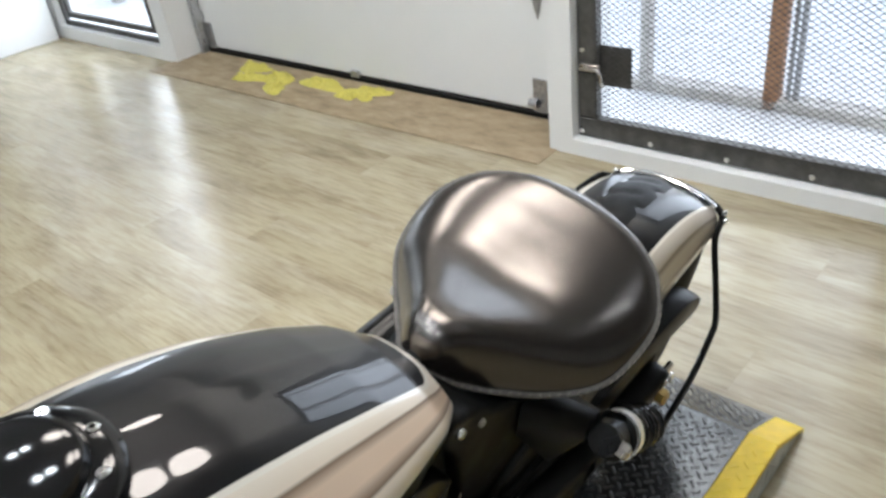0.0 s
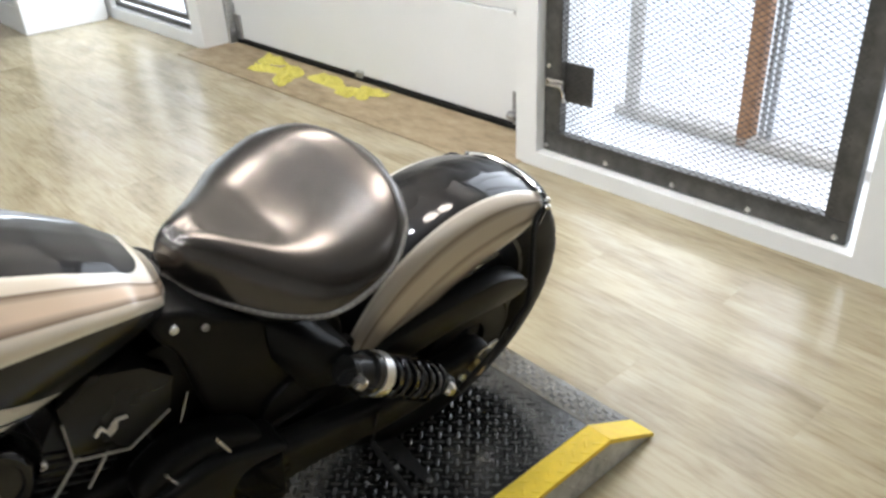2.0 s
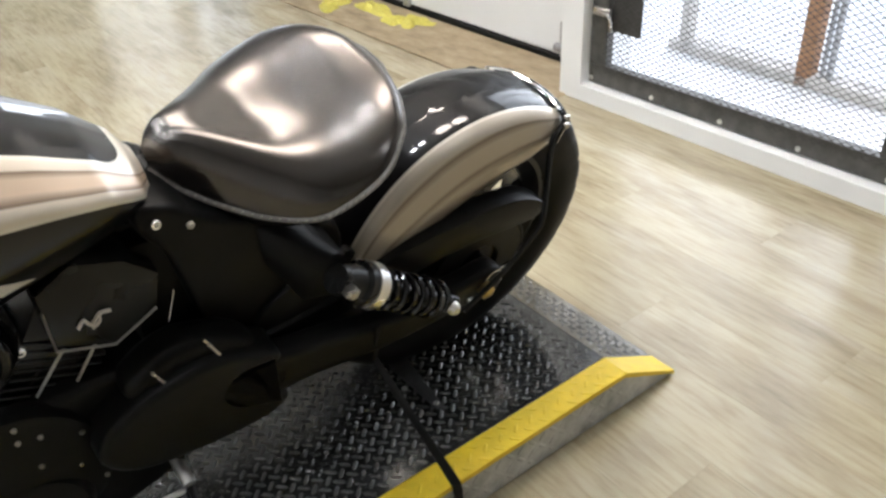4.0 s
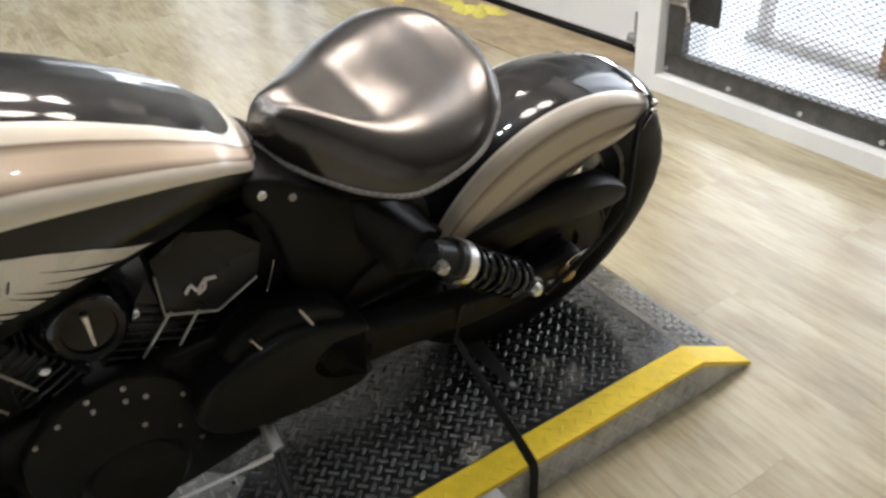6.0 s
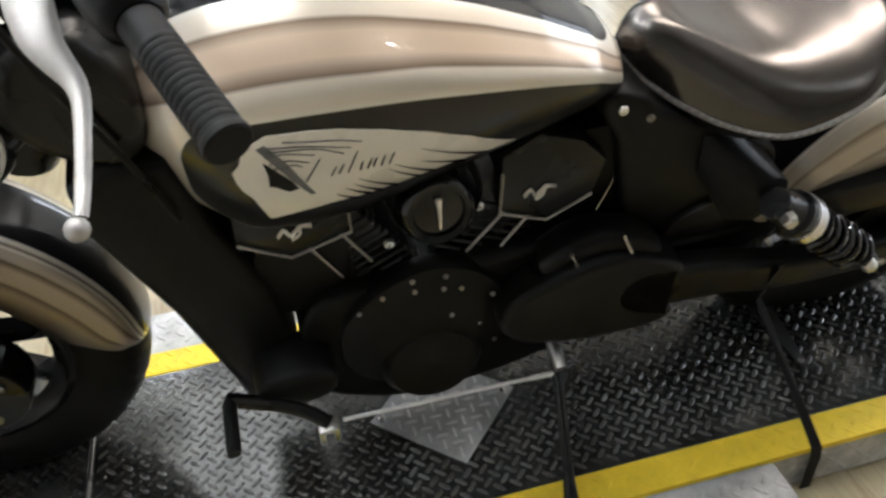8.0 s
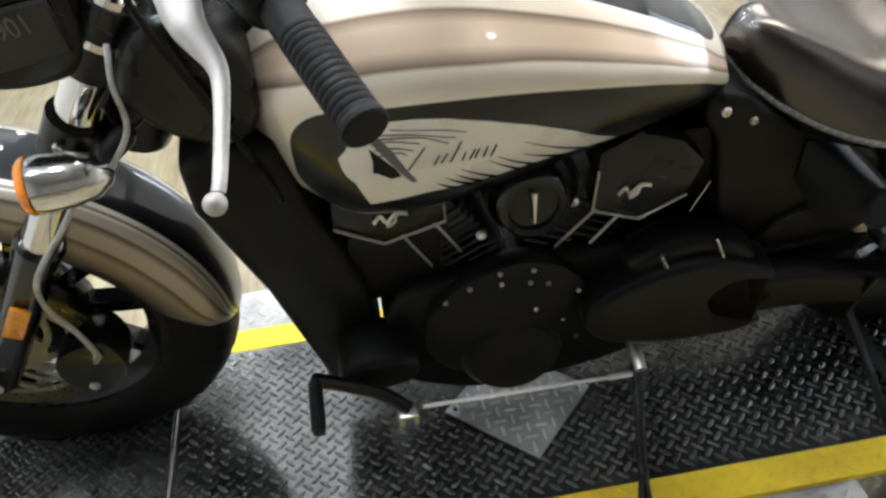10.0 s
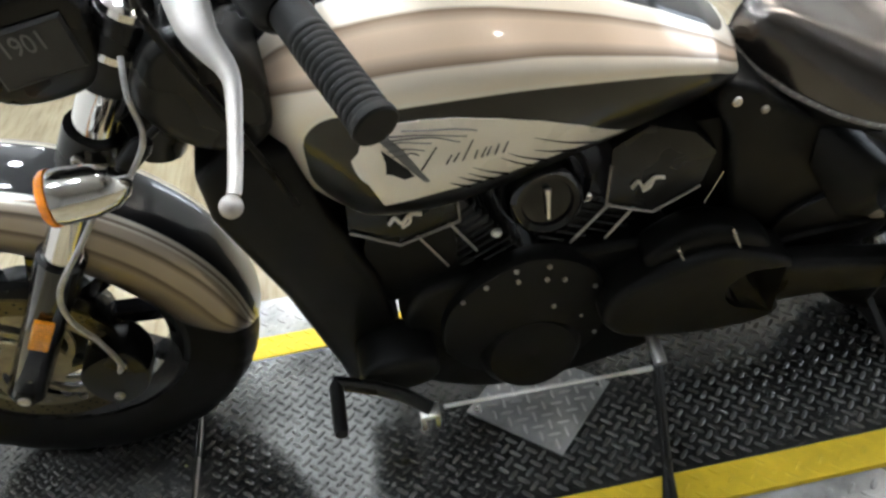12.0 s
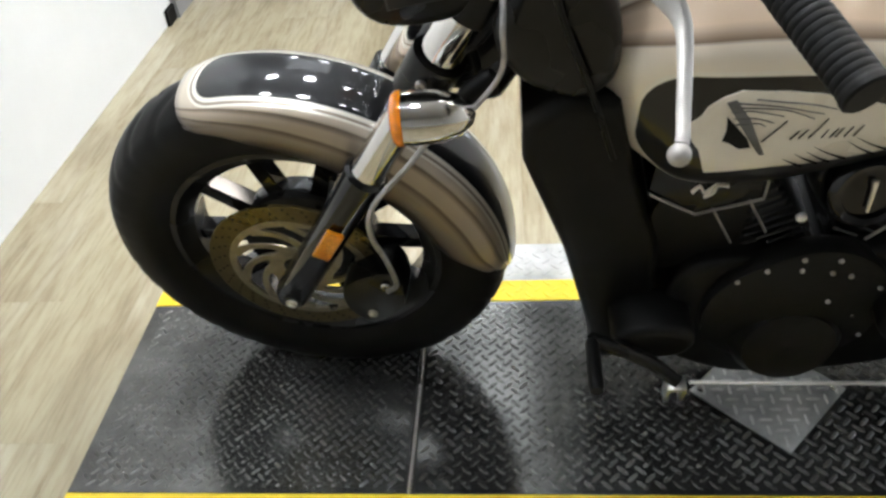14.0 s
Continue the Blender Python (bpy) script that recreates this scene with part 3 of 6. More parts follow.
def latch(g, x, y, z, s):
    """A slide bolt in its guide with a bent handle."""
    bm = box((x - 0.016, min(y - s * 0.03, y + s * 0.05), z - 0.014), (x - 0.001, max(y - s * 0.03, y + s * 0.05), z + 0.014), 0.003)
    add_tube(bm, smooth_path([(x - 0.012, y, z), (x - 0.030, y + s * 0.02, z + 0.003), (x - 0.032, y + s * 0.06, z - 0.002), (x - 0.026, y + s * 0.07, z - 0.055)], 5), 0.006, 8)
    part("latch", bm, M["steel"], g, "bare steel latch bolt")
    part("keeper", box((x - 0.010, min(y - s * 0.075, y - s * 0.045), z - 0.035), (x - 0.0005, max(y - s * 0.075, y - s * 0.045), z + 0.035), 0.003), M["zinc"], g, "zinc latch keeper")


# the wide gate beside the garage door
g = thing("mesh_gate", "dark steel gate with expanded mesh and a bolted latch", "gate", R, "mesh gates")
GX = 0.021
frame_bars(g, -1.20, -0.053, 0.064, 2.08, GX, GX + 0.040, 0.075)
part("mesh", expanded_mesh(-1.20 + 0.045, -0.053 - 0.060, 0.115, 2.03, GX - 0.001), M["mesh_steel"], g, "dark expanded metal mesh", None)
part("lock_plate", box((GX + 0.026, -0.252, 0.262), (GX + 0.031, -0.100, 0.410), 0.002), M["dark_steel"], g, "dark sheet steel lock plate")
latch(g, GX, -0.095, 0.335, -1)
for zz in (0.392, 0.675, 0.960, 1.245):
    gate_bolt(g, GX, -0.074, zz)
for k in range(5):
    gate_bolt(g, GX, -0.068 - 0.275 * k, 0.083)

# the far gate in the room's corner, a leaf inside a slim fixed frame
g = thing("mesh_gate", "dark steel gate leaf in a slim frame at the room's corner", "gate", R, "mesh gates")
frame_bars(g, 2.612, 3.680, 0.080, 2.08, 0.030, 0.060, 0.028)
frame_bars(g, 2.665, 3.630, 0.128, 2.03, 0.034, 0.060, 0.034)
part("mesh", expanded_mesh(2.69, 3.61, 0.15, 2.01, 0.058, 0.031, 0.0105, 0.0007), M["mesh_steel"], g, "fine grey expanded metal mesh", None)
part("lock_plate", box((0.022, 2.630, 0.555), (0.029, 2.775, 0.755), 0.002), M["dark_steel"], g, "dark sheet steel lock plate")
latch(g, 0.022, 2.690, 0.650, 1)

# porch timbers outside the gates
for yy, w, xx, mt, lb in [(-0.545, 0.058, 0.70, "timber", "brown timber post outside the mesh gate"), (0.010, 0.040, 0.70, "grey_wood", "thin weathered grey post outside the mesh gate"),
                          (-1.33, 0.09, 0.70, "timber", "brown timber post outside the mesh gate"), (4.20, 0.09, 0.7, "grey_wood", "thin weathered grey post outside the far gate")]:
    p = tagged(link("timber_post", box((xx, yy, -0.03), (xx + 0.07, yy + w, 2.5), 0.006), M[mt]), lb, "post", "porch posts")
    p.matrix_world = R
p = tagged(link("timber_sill", box((0.70, -1.6, -0.03), (0.80, 0.10, 0.015), 0.004), M["grey_wood"]), "weathered grey timber sill of the porch", "sill")
p.matrix_world = R
for yy, rr in ((-0.575, 0.010), (-0.604, 0.013)):
    p = tagged(link("downpipe", tube([(0.74, yy, -0.03), (0.74, yy, 2.5)], rr, 12), M["zinc"]), "thin grey pipe beside the timber post", "pipe", "porch pipes")
    p.matrix_world = R

# ---- built-in shelf at the corner ----
sh = thing("shelf_unit", "white painted open shelf unit holding cloths and a black bin", "shelf")
part("end_panel", box((1.50, 4.65, 0), (2.04, 4.74, 2.2), 0.004), M["wall"], sh)
part("far_panel", box((1.50, 5.62, 0), (2.04, 5.66, 2.2), 0.002), M["wall"], sh)
part("back_panel", box((2.0, 4.74, 0), (2.04, 5.62, 2.2)), M["wall"], sh)
for z0, z1 in [(0.0, 0.17), (0.46, 0.50), (0.92, 0.96), (1.5, 1.54), (2.16, 2.2)]:
    part("shelf", box((1.50, 4.74, z0), (2.0, 5.62, z1), 0.002), M["wall"], sh)
bn = tagged(link("bin", box((1.54, 4.80, 0.171), (1.86, 5.10, 0.40), 0.03, 3), M["plastic_black"]), "black plastic bin standing in the shelf unit", "bin")
tb = thing("tool_chest", "dark steel tool chest standing past the shelf", "tool chest", Matrix.Translation((1.45, 5.95, 0)))
part("body", box((0.0, 0.0, 0.08), (0.5, 0.9, 1.0), 0.01), M["dark_steel"], tb)
for k in range(4):
    d = part("drawer", box((-0.018, 0.03, 0.12 + k * 0.215), (0.0, 0.87, 0.31 + k * 0.215), 0.004), M["plastic_black"], tb)
    part("pull", tube([(-0.035, 0.2, 0.27 + k * 0.215), (-0.035, 0.7, 0.27 + k * 0.215)], 0.006, 8), M["steel"], d)
for xx in (0.06, 0.44):
    for yy in (0.08, 0.82):
        part("caster", lathe([(-0.015, 0.0), (-0.015, 0.04), (0.015, 0.04), (0.015, 0.0)], (xx, yy, 0.04), (0, 1, 0), 14), M["rubber"], tb)


# ---- cloths ----
def cloth(cx, cy, rx, ry, seed, z=0.006, name="cleaning_cloth", group="yellow cloths"):
    """A crumpled cloth with folds and an uneven hem."""
    rnd = random.Random(seed)
    bm = bmesh.new()
    n, rings = 40, 12
    rot = rnd.uniform(-0.5, 0.5)
    prev = None
    lobes = [(rnd.randint(1, 4), rnd.uniform(0.12, 0.30), rnd.uniform(0, 6.28)) for _ in range(3)]
    top = bm.verts.new((cx, cy, z + 0.03))
    for j in range(1, rings + 1):
        ring = []
        for i in range(n):
            a = 2 * math.pi * i / n
            k = 1 + sum(am * math.sin(fr * a + ph) for fr, am, ph in lobes)
            r = j / rings
            lx, ly = rx * r * k * math.cos(a), ry * r * k * math.sin(a)
            x, y = cx + lx * math.cos(rot) - ly * math.sin(rot), cy + lx * math.sin(rot) + ly * math.cos(rot)
            hgt = 0.022 * (1 - r ** 3) + 0.026 * noise.noise((x * 24, y * 24, seed)) * (1 - 0.4 * r) + 0.011 * noise.noise((x * 55, y * 55, seed + 3))
            ring.append(bm.verts.new((x, y, z + max(0.002, hgt))))
        for i in range(n):
            if prev is None:
                bm.faces.new((top, ring[i], ring[(i + 1) % n]))
            else:
                bm.faces.new((prev[i], ring[i], ring[(i + 1) % n], prev[(i + 1) % n]))
        prev = ring
    r = bmesh.ops.extrude_face_region(bm, geom=bm.faces[:])
    bmesh.ops.translate(bm, vec=(0, 0, -0.0035), verts=[v for v in r["geom"] if isinstance(v, bmesh.types.BMVert)])
    bmesh.ops.recalc_face_normals(bm, faces=bm.faces)
    ob = link(name, bm, M["yellow_cloth"], smooth=60)
    return tagged(ob, "crumpled yellow cleaning cloth on the plywood threshold", "cloth", group)


for k, (xx, yy, rx, ry) in enumerate([(2.25, 2.90, 0.05, 0.08), (2.13, 2.80, 0.04, 0.12), (2.18, 2.62, 0.055, 0.10), (2.10, 2.56, 0.045, 0.07), (2.24, 2.36, 0.05, 0.13), (2.25, 2.08, 0.06, 0.09), (2.20, 2.13, 0.04, 0.06)]):
    cloth(xx, yy, rx * 1.15, ry * 1.15, k + 5)
for k, (xx, yy, zz) in enumerate([(1.64, 4.92, 0.502), (1.62, 4.90, 0.535), (1.62, 5.28, 0.502)]):
    c = cloth(xx, yy, 0.12, 0.10, 40 + k, zz)
    c["label"] = "crumpled yellow cleaning cloth lying on the white shelf"
    c["group"] = "shelf cloths"

# ---- lift ----
lift = thing("motorcycle_lift", "black tread-plate motorcycle lift with yellow painted edges", "lift")
YI_, YO_ = 0.23, 0.292
XF, XB, XE = -1.10, 1.10, 1.262
for a, b in ((XF, -0.526), (-0.518, XB)):
    part("deck", box((a, -YI_, 0.004), (b, YI_, H), 0.002), M["plate_black"], lift, "worn black tread plate deck")
ramp_ol = [(XB, 0.004), (XB, H), (XE, 0.012), (XE, 0.004)]
part("ramp", prism(ramp_ol, -YI_, YI_), M["plate_black"], lift, "sloping black tread plate ramp", None)
for s in (-1, 1):
    y0, y1 = sorted((s * YI_, s * YO_))
    bm = box((XF, y0, H - 0.012), (XB, y1, H + 0.001), 0.001)
    bm2 = prism([(XB, H - 0.012), (XB, H + 0.001), (XE, 0.014), (XE, 0.004)], y0, y1)
    part("edge_strip", bm, M["yellow_paint"], lift, "worn yellow painted edge strip")
    part("edge_strip_end", bm2, M["yellow_paint"], lift, "yellow painted ramp edge", None)
    ya, yb = sorted((s * (YI_ + 0.01), s * (YO_ - 0.004)))
    part("skirt", prism([(XF, 0.004), (XF, H - 0.012), (XB, H - 0.012), (XE - 0.004, 0.006), (XE - 0.004, 0.004)], ya, yb), M["plate_alu"], lift, "bare aluminium tread plate skirt", None)
    ya, yb = sorted((s * (YO_ + 0.001), s * (YO_ + 0.13)))
    bm = box((-0.46, ya, H - 0.016), (0.58, yb, H - 0.004), 0.004)
    part("side_wing", bm, M["plate_alu"], lift, "bare aluminium tread plate side wing")
    for xx in (-0.40, 0.05, 0.52):
        bm = bmesh.new()
        add_tube(bm, [(xx, s * (YO_ + 0.10), 0.004), (xx, s * (YO_ + 0.10), H - 0.016)], 0.012, 8)
        add_tube(bm, [(xx, s * (YO_ - 0.01), H - 0.022), (xx, s * (YO_ + 0.11), H - 0.022)], 0.006, 8)
        part("wing_support", bm, M["galv"], lift)
c45 = [(0.226, -0.013), (0.096, -0.151), (-0.042, -0.016), (0.090, 0.122)]
bm = bmesh.new()
lo = [bm.verts.new((x, y, H + 0.0005)) for x, y in c45]
hi = [bm.verts.new((x, y, H + 0.003)) for x, y in c45]
bm.faces.new(hi)
for i in range(4):
    bm.faces.new((lo[i], lo[(i + 1) % 4], hi[(i + 1) % 4], hi[i]))
bmesh.ops.recalc_face_normals(bm, faces=bm.faces)
part("cover_plate", bm, M["cover_alu"], lift, "bare aluminium diamond-set cover plate", None)
for x, y in [(0.205, -0.013), (0.095, -0.128), (-0.022, -0.015)]:
    bm = bmesh.new()
    bolt_head(bm, (x, y, H + 0.003), (0, 0, 1), 0.006, 0.002)
    part("cover_screw", bm, M["steel"], lift)


tab = bmesh.new()
tv = [tab.verts.new((x, y, z)) for z in (H + 0.0015, H + 0.006) for x, y in ((0.740, 0.045), (0.785, 0.035), (0.757, -0.128), (0.743, -0.126))]
bmesh.ops.convex_hull(tab, input=tv)
part("deck_bar", tab, M["dark_steel"], lift, "flat black bar bolted on the deck", None)
for x, y in [(0.750, -0.115), (0.727, -0.040)]:
    bm = bmesh.new()
    bolt_head(bm, (x, y, H + 0.004), (0, 0, 1), 0.006, 0.004)
    part("bar_bolt", bm, M["steel"], lift)


def lozenges(name, spots, parent, mat, label, L=0.0142, W=0.0042, Z=0.0020):
    """Raised tread bars: (place, long axis, cross axis, normal) each a small faceted lozenge."""
    vs, fs = [], []
    for p, u, w, n in spots:
        k = len(vs)
        for a, b in ((-1, 0), (-0.55, -1), (0.55, -1), (1, 0), (0.55, 1), (-0.55, 1)):
            vs.append(p + u * (a * L) + w * (b * W))
        for a, b in ((-0.7, 0), (-0.4, -0.45), (0.4, -0.45), (0.7, 0), (0.4, 0.45), (-0.4, 0.45)):
            vs.append(p + u * (a * L) + w * (b * W) + n * Z)
        fs.append([k + 6 + i for i in range(6)])
        fs += [[k + i, k + (i + 1) % 6, k + 6 + (i + 1) % 6, k + 6 + i] for i in range(6)]
    me = bpy.data.meshes.new(name)
    me.from_pydata([tuple(v) for v in vs], [], fs)
    me.materials.append(mat)
    ob = new(name, me)
    ob.parent = parent
    return tagged(ob, label, kind="stuff")


def inside45(x, y, grow=0.0):
    return abs(x - 0.092) + abs(y + 0.0145) < 0.136 + grow


def plane_spots(x0, x1, y0, y1, z, p=0.0265, keep=lambda x, y: True, tilt=0.0, zf=None, turn=45):
    """Woven tread: a grid turned against the plate, each bar lying across its neighbours."""
    out = []
    ca, sa = math.cos(radians(turn)), math.sin(radians(turn))
    cx, cy = (x0 + x1) / 2, (y0 + y1) / 2
    n = int(math.hypot(x1 - x0, y1 - y0) / p / 2) + 2
    nv = Vector((math.sin(tilt), 0, math.cos(tilt)))
    ex = Vector((math.cos(tilt), 0, -math.sin(tilt)))
    for i in range(-n, n + 1):
        for j in range(-n, n + 1):
            x, y = cx + p * (i * ca - j * sa), cy + p * (i * sa + j * ca)
            if not (x0 + 0.006 < x < x1 - 0.006 and y0 + 0.006 < y < y1 - 0.006) or not keep(x, y):
                continue
            a = radians(turn + (90 if (i + j) % 2 else 0))
            u = ex * math.cos(a) + Vector((0, 1, 0)) * math.sin(a)
            w = ex * -math.sin(a) + Vector((0, 1, 0)) * math.cos(a)
            out.append((Vector((x, y, zf(x) if zf else z)), u, w, nv))
    return out


lozenges("front_tread", plane_spots(XF + 0.01, -0.528, -YI_ + 0.004, YI_ - 0.004, H, p=0.0165), lift, M["tread_black"], "fine flattened black tread pattern", 0.0104, 0.0030, 0.0009)
# Bright rod drawn along the seam as the plate's lit edge.
part("hinge_rod", tube([(-0.5225, -YI_ + 0.002, H - 0.001), (-0.5225, YI_ - 0.002, H - 0.001)], 0.0030, 10), M["steel"], lift, "bright rod standing for the lit edge of the deck's seam")
lozenges("deck_tread", plane_spots(-0.512, XB - 0.01, -YI_ + 0.004, YI_ - 0.004, H, p=0.0200, keep=lambda x, y: not inside45(x, y, 0.012)), lift, M["tread_black"], "raised black tread pattern", 0.0128, 0.0036, 0.0018)
TILT_R = math.atan2(H - 0.012, XE - XB)
lozenges("ramp_tread", plane_spots(XB + 0.006, XE - 0.006, -YI_ + 0.004, YI_ - 0.004, 0, p=0.0200, tilt=TILT_R, zf=lambda x: H - (x - XB) * math.tan(TILT_R)), lift, M["tread_black"], "raised black tread pattern", 0.0128, 0.0036, 0.0018)
lozenges("cover_tread", plane_spots(-0.05, 0.24, -0.16, 0.13, H + 0.003, p=0.0225, turn=0, keep=lambda x, y: inside45(x, y, -0.014)), lift, M["bar_alu"], "raised rubbed aluminium tread pattern", 0.0125, 0.0028, 0.0024)
for s in (-1, 1):
    y0, y1 = sorted((s * (YI_ + 0.004), s * (YO_ - 0.002)))
    lozenges("strip_tread", plane_spots(XF + 0.01, XB - 0.005, y0, y1, H + 0.001), lift, M["yellow_paint"], "raised yellow tread pattern", 0.0125, 0.0036, 0.0013)
    y0, y1 = sorted((s * (YO_ + 0.004), s * (YO_ + 0.128)))
    lozenges("wing_tread", plane_spots(-0.455, 0.575, y0, y1, H - 0.004), lift, M["plate_alu"], "raised aluminium tread pattern")
    sp = []
    for i in range(84):
        for j in range(3):
            x, z = XF + 0.02 + i * 0.0275, 0.018 + j * 0.0275
            if z > H - 0.022 or (x > XB - 0.03 and z > H - 0.03 - (x - XB + 0.03) * 0.62) or x > XE - 0.05:
                continue
            a = radians(45 if (i + j) % 2 else -45)
            sp.append((Vector((x, s * (YO_ - 0.004), z)), Vector((math.cos(a), 0, math.sin(a))), Vector((-math.sin(a), 0, math.cos(a))), Vector((0, s, 0))))
    lozenges("skirt_tread", sp, lift, M["plate_alu"], "raised aluminium tread pattern")

# ---- motorcycle, built upright in its own axes: x to the rear, -y its left, z up from the tyres' contact ----
BIKE = Matrix.Translation((0, 0.10, H)) @ pose(0, 0, 0, 16.0)
bike = thing("motorcycle", "black and champagne bobber motorcycle leaning on its side stand", "motorcycle", BIKE)
TO_BIKE = BIKE.inverted()
RX, RZ, RR = 0.872, 0.315, 0.325        # rear axle and tyre radius
FX, FZ, FR = -0.681, 0.312, 0.330      # front axle and tyre radius
RAKE = radians(30.4)
UP = Vector((math.sin(RAKE), 0, math.cos(RAKE)))
PIV = Vector((FX + 0.055, 0, FZ))
STEER = pose(0, 0, 0, -1.26) @ Matrix.Translation(PIV + Vector((0, 0.041, 0))) @ Matrix.Rotation(radians(-5.4), 4, UP) @ Matrix.Translation(-PIV)
UP0 = Vector((math.sin(radians(29)), 0, math.cos(radians(29))))
PIV0 = Vector((-0.63, 0, 0.318))
BARS = Matrix.Translation(PIV0 + Vector((0, 0.03, 0))) @ Matrix.Rotation(radians(5), 4, UP0) @ Matrix.Translation(-PIV0)


def b_in(x, y, z):
    """A place of the room in the bike's axes."""
    return TO_BIKE @ Vector((x, y, z))


def fpart(name, bm, mat, parent, label="", smooth=40):
    bmesh.ops.transform(bm, matrix=STEER, verts=bm.verts[:])
    return part(name, bm, mat, parent, label, smooth)


def hpart(name, bm, mat, parent, label="", smooth=40):
    bmesh.ops.transform(bm, matrix=BARS, verts=bm.verts[:])
    return part(name, bm, mat, parent, label, smooth)


def rolled(a, y, z):
    """A roll about the lengthwise line at y, z."""
    return Matrix.Translation((0, y, z)) @ pose(0, 0, 0, a) @ Matrix.Translation((0, -y, -z))


T_ROLL, R_ROLL = rolled(-7, -0.14, 0.75), rolled(-8, -0.10, 0.60)


def tpart(name, bm, mat, parent, label="", smooth=40):
    bmesh.ops.transform(bm, matrix=T_ROLL, verts=bm.verts[:])
    return part(name, bm, mat, parent, label, smooth)


def rpart(name, bm, mat, parent, label="", smooth=40):
    bmesh.ops.transform(bm, matrix=R_ROLL, verts=bm.verts[:])
    return part(name, bm, mat, parent, label, smooth)


# -- wheels --
def tyre_bm(cx, cz, r, hw):
    """A round tyre with slanted grooves cut into its tread."""
    prof = [(-hw * 0.62, r - 0.112), (-hw * 0.9, r - 0.092), (-hw * 1.0, r - 0.062), (-hw * 0.96, r - 0.036)]
    for k in range(-8, 9):
        u = k / 8 * 0.88
        prof.append((hw * u, r - 0.0245 * abs(u) ** 2.4 * 1.2))
    prof += [(-y, rr) for y, rr in prof[3::-1]]
    bm = bmesh.new()
    n = 252
    rings = add_lathe(bm, prof, (cx, 0, cz), (0, 1, 0), n)
    for i, ring in enumerate(rings):
        for j, v in enumerate(ring):
            u = abs(v.co.y) / hw
            side = 0 if v.co.y < 0 else 4.5
            if 3 < j < len(ring) - 4 and 0.10 < u < 0.92 and (i + side + u * 7) % 9 < 1.6:
                d = Vector((v.co.x - cx, 0, v.co.z - cz)).normalized()
                v.co -= d * 0.0028
    bmesh.ops.recalc_face_normals(bm, faces=bm.faces)
    return bm


def spokes_bm(cx, cz, n, r0, r1, w0, w1, y, th, twist=0.0):
    bm = bmesh.new()
    for k in range(n):
        a = 2 * math.pi * k / n
        d, t = Vector((math.cos(a), 0, math.sin(a))), Vector((-math.sin(a), 0, math.cos(a)))
        rows = []
        for j in range(4):
            q = j / 3
            r, w = r0 + (r1 - r0) * q, w0 + (w1 - w0) * q
            c = Vector((cx, 0, cz)) + d * r + t * (twist * q * q)
            yo = y * (1 - q) + y * 0.6 * q
            rows.append([bm.verts.new(c + t * sx * w + Vector((0, yo + sy * th, 0))) for sx, sy in ((-1, -1), (1, -1), (1, 1), (-1, 1))])
        for a_, b_ in zip(rows, rows[1:]):
            for i in range(4):
                bm.faces.new((a_[i], a_[(i + 1) % 4], b_[(i + 1) % 4], b_[i]))
    bmesh.ops.recalc_face_normals(bm, faces=bm.faces)
    bmesh.ops.bevel(bm, geom=bm.edges[:], offset=0.002, segments=1, affect="EDGES")
    return bm


def wheel(name, cx, cz, r, hw, put):
    rim = [(-hw * 0.62, r - 0.112), (-hw * 0.70, r - 0.106), (-hw * 0.70, r - 0.116), (-hw * 0.55, r - 0.124), (-hw * 0.40, r - 0.140), (hw * 0.40, r - 0.140), (hw * 0.55, r - 0.124), (hw * 0.70, r - 0.116), (hw * 0.70, r - 0.106), (hw * 0.62, r - 0.112)]
    w = put(name, lathe(rim, (cx, 0, cz), (0, 1, 0), 64), M["black_satin"], bike, "satin black cast wheel")
    put("tyre", tyre_bm(cx, cz, r, hw), M["rubber"], w, "black rubber tyre")
    put("spokes", spokes_bm(cx, cz, 10, 0.045, r - 0.136, 0.015, 0.012, 0.0, 0.016), M["black_gloss"], w)
    hub = [(-0.075, 0.0), (-0.075, 0.022), (-0.05, 0.03), (-0.034, 0.05), (-0.024, 0.108), (-0.018, 0.112), (0.018, 0.112), (0.024, 0.108), (0.034, 0.05), (0.05, 0.03), (0.075, 0.022), (0.075, 0.0)]
    put("hub", lathe(hub, (cx, 0, cz), (0, 1, 0), 32), M["black_satin"], w)
    return w


fw = wheel("front_wheel", FX, FZ, FR, 0.065, fpart)
rw = wheel("rear_wheel", RX, RZ, RR, 0.075, part)

# brake disc: drilled ring with swept arms
disc = fpart("brake_disc", lathe([(-0.0025, 0.116), (-0.0025, 0.149), (0.0025, 0.149), (0.0025, 0.116), (-0.0025, 0.116)], (FX, -0.078, FZ), (0, 1, 0), 64), M["dark_disc"], fw, "drilled dark steel brake disc")
bm = bmesh.new()
for k in range(30):
    a = 2 * math.pi * k / 30
    for j, rr in enumerate((0.125, 0.1335, 0.142)):
        aa = a + j * 0.05
        add_lathe(bm, [(0, 0.0), (0, 0.0024)], (FX + rr * math.cos(aa), -0.0808, FZ + rr * math.sin(aa)), (0, 1, 0), 8)
dh = fpart("drill_hole", bm, M["rubber"], disc)
dh["kind"] = "stuff"
car = fpart("carrier", lathe([(-0.003, 0.03), (-0.003, 0.052), (0.003, 0.052), (0.003, 0.03), (-0.003, 0.03)], (FX, -0.079, FZ), (0, 1, 0), 32), M["disc_arm"], disc, "worn steel disc carrier")
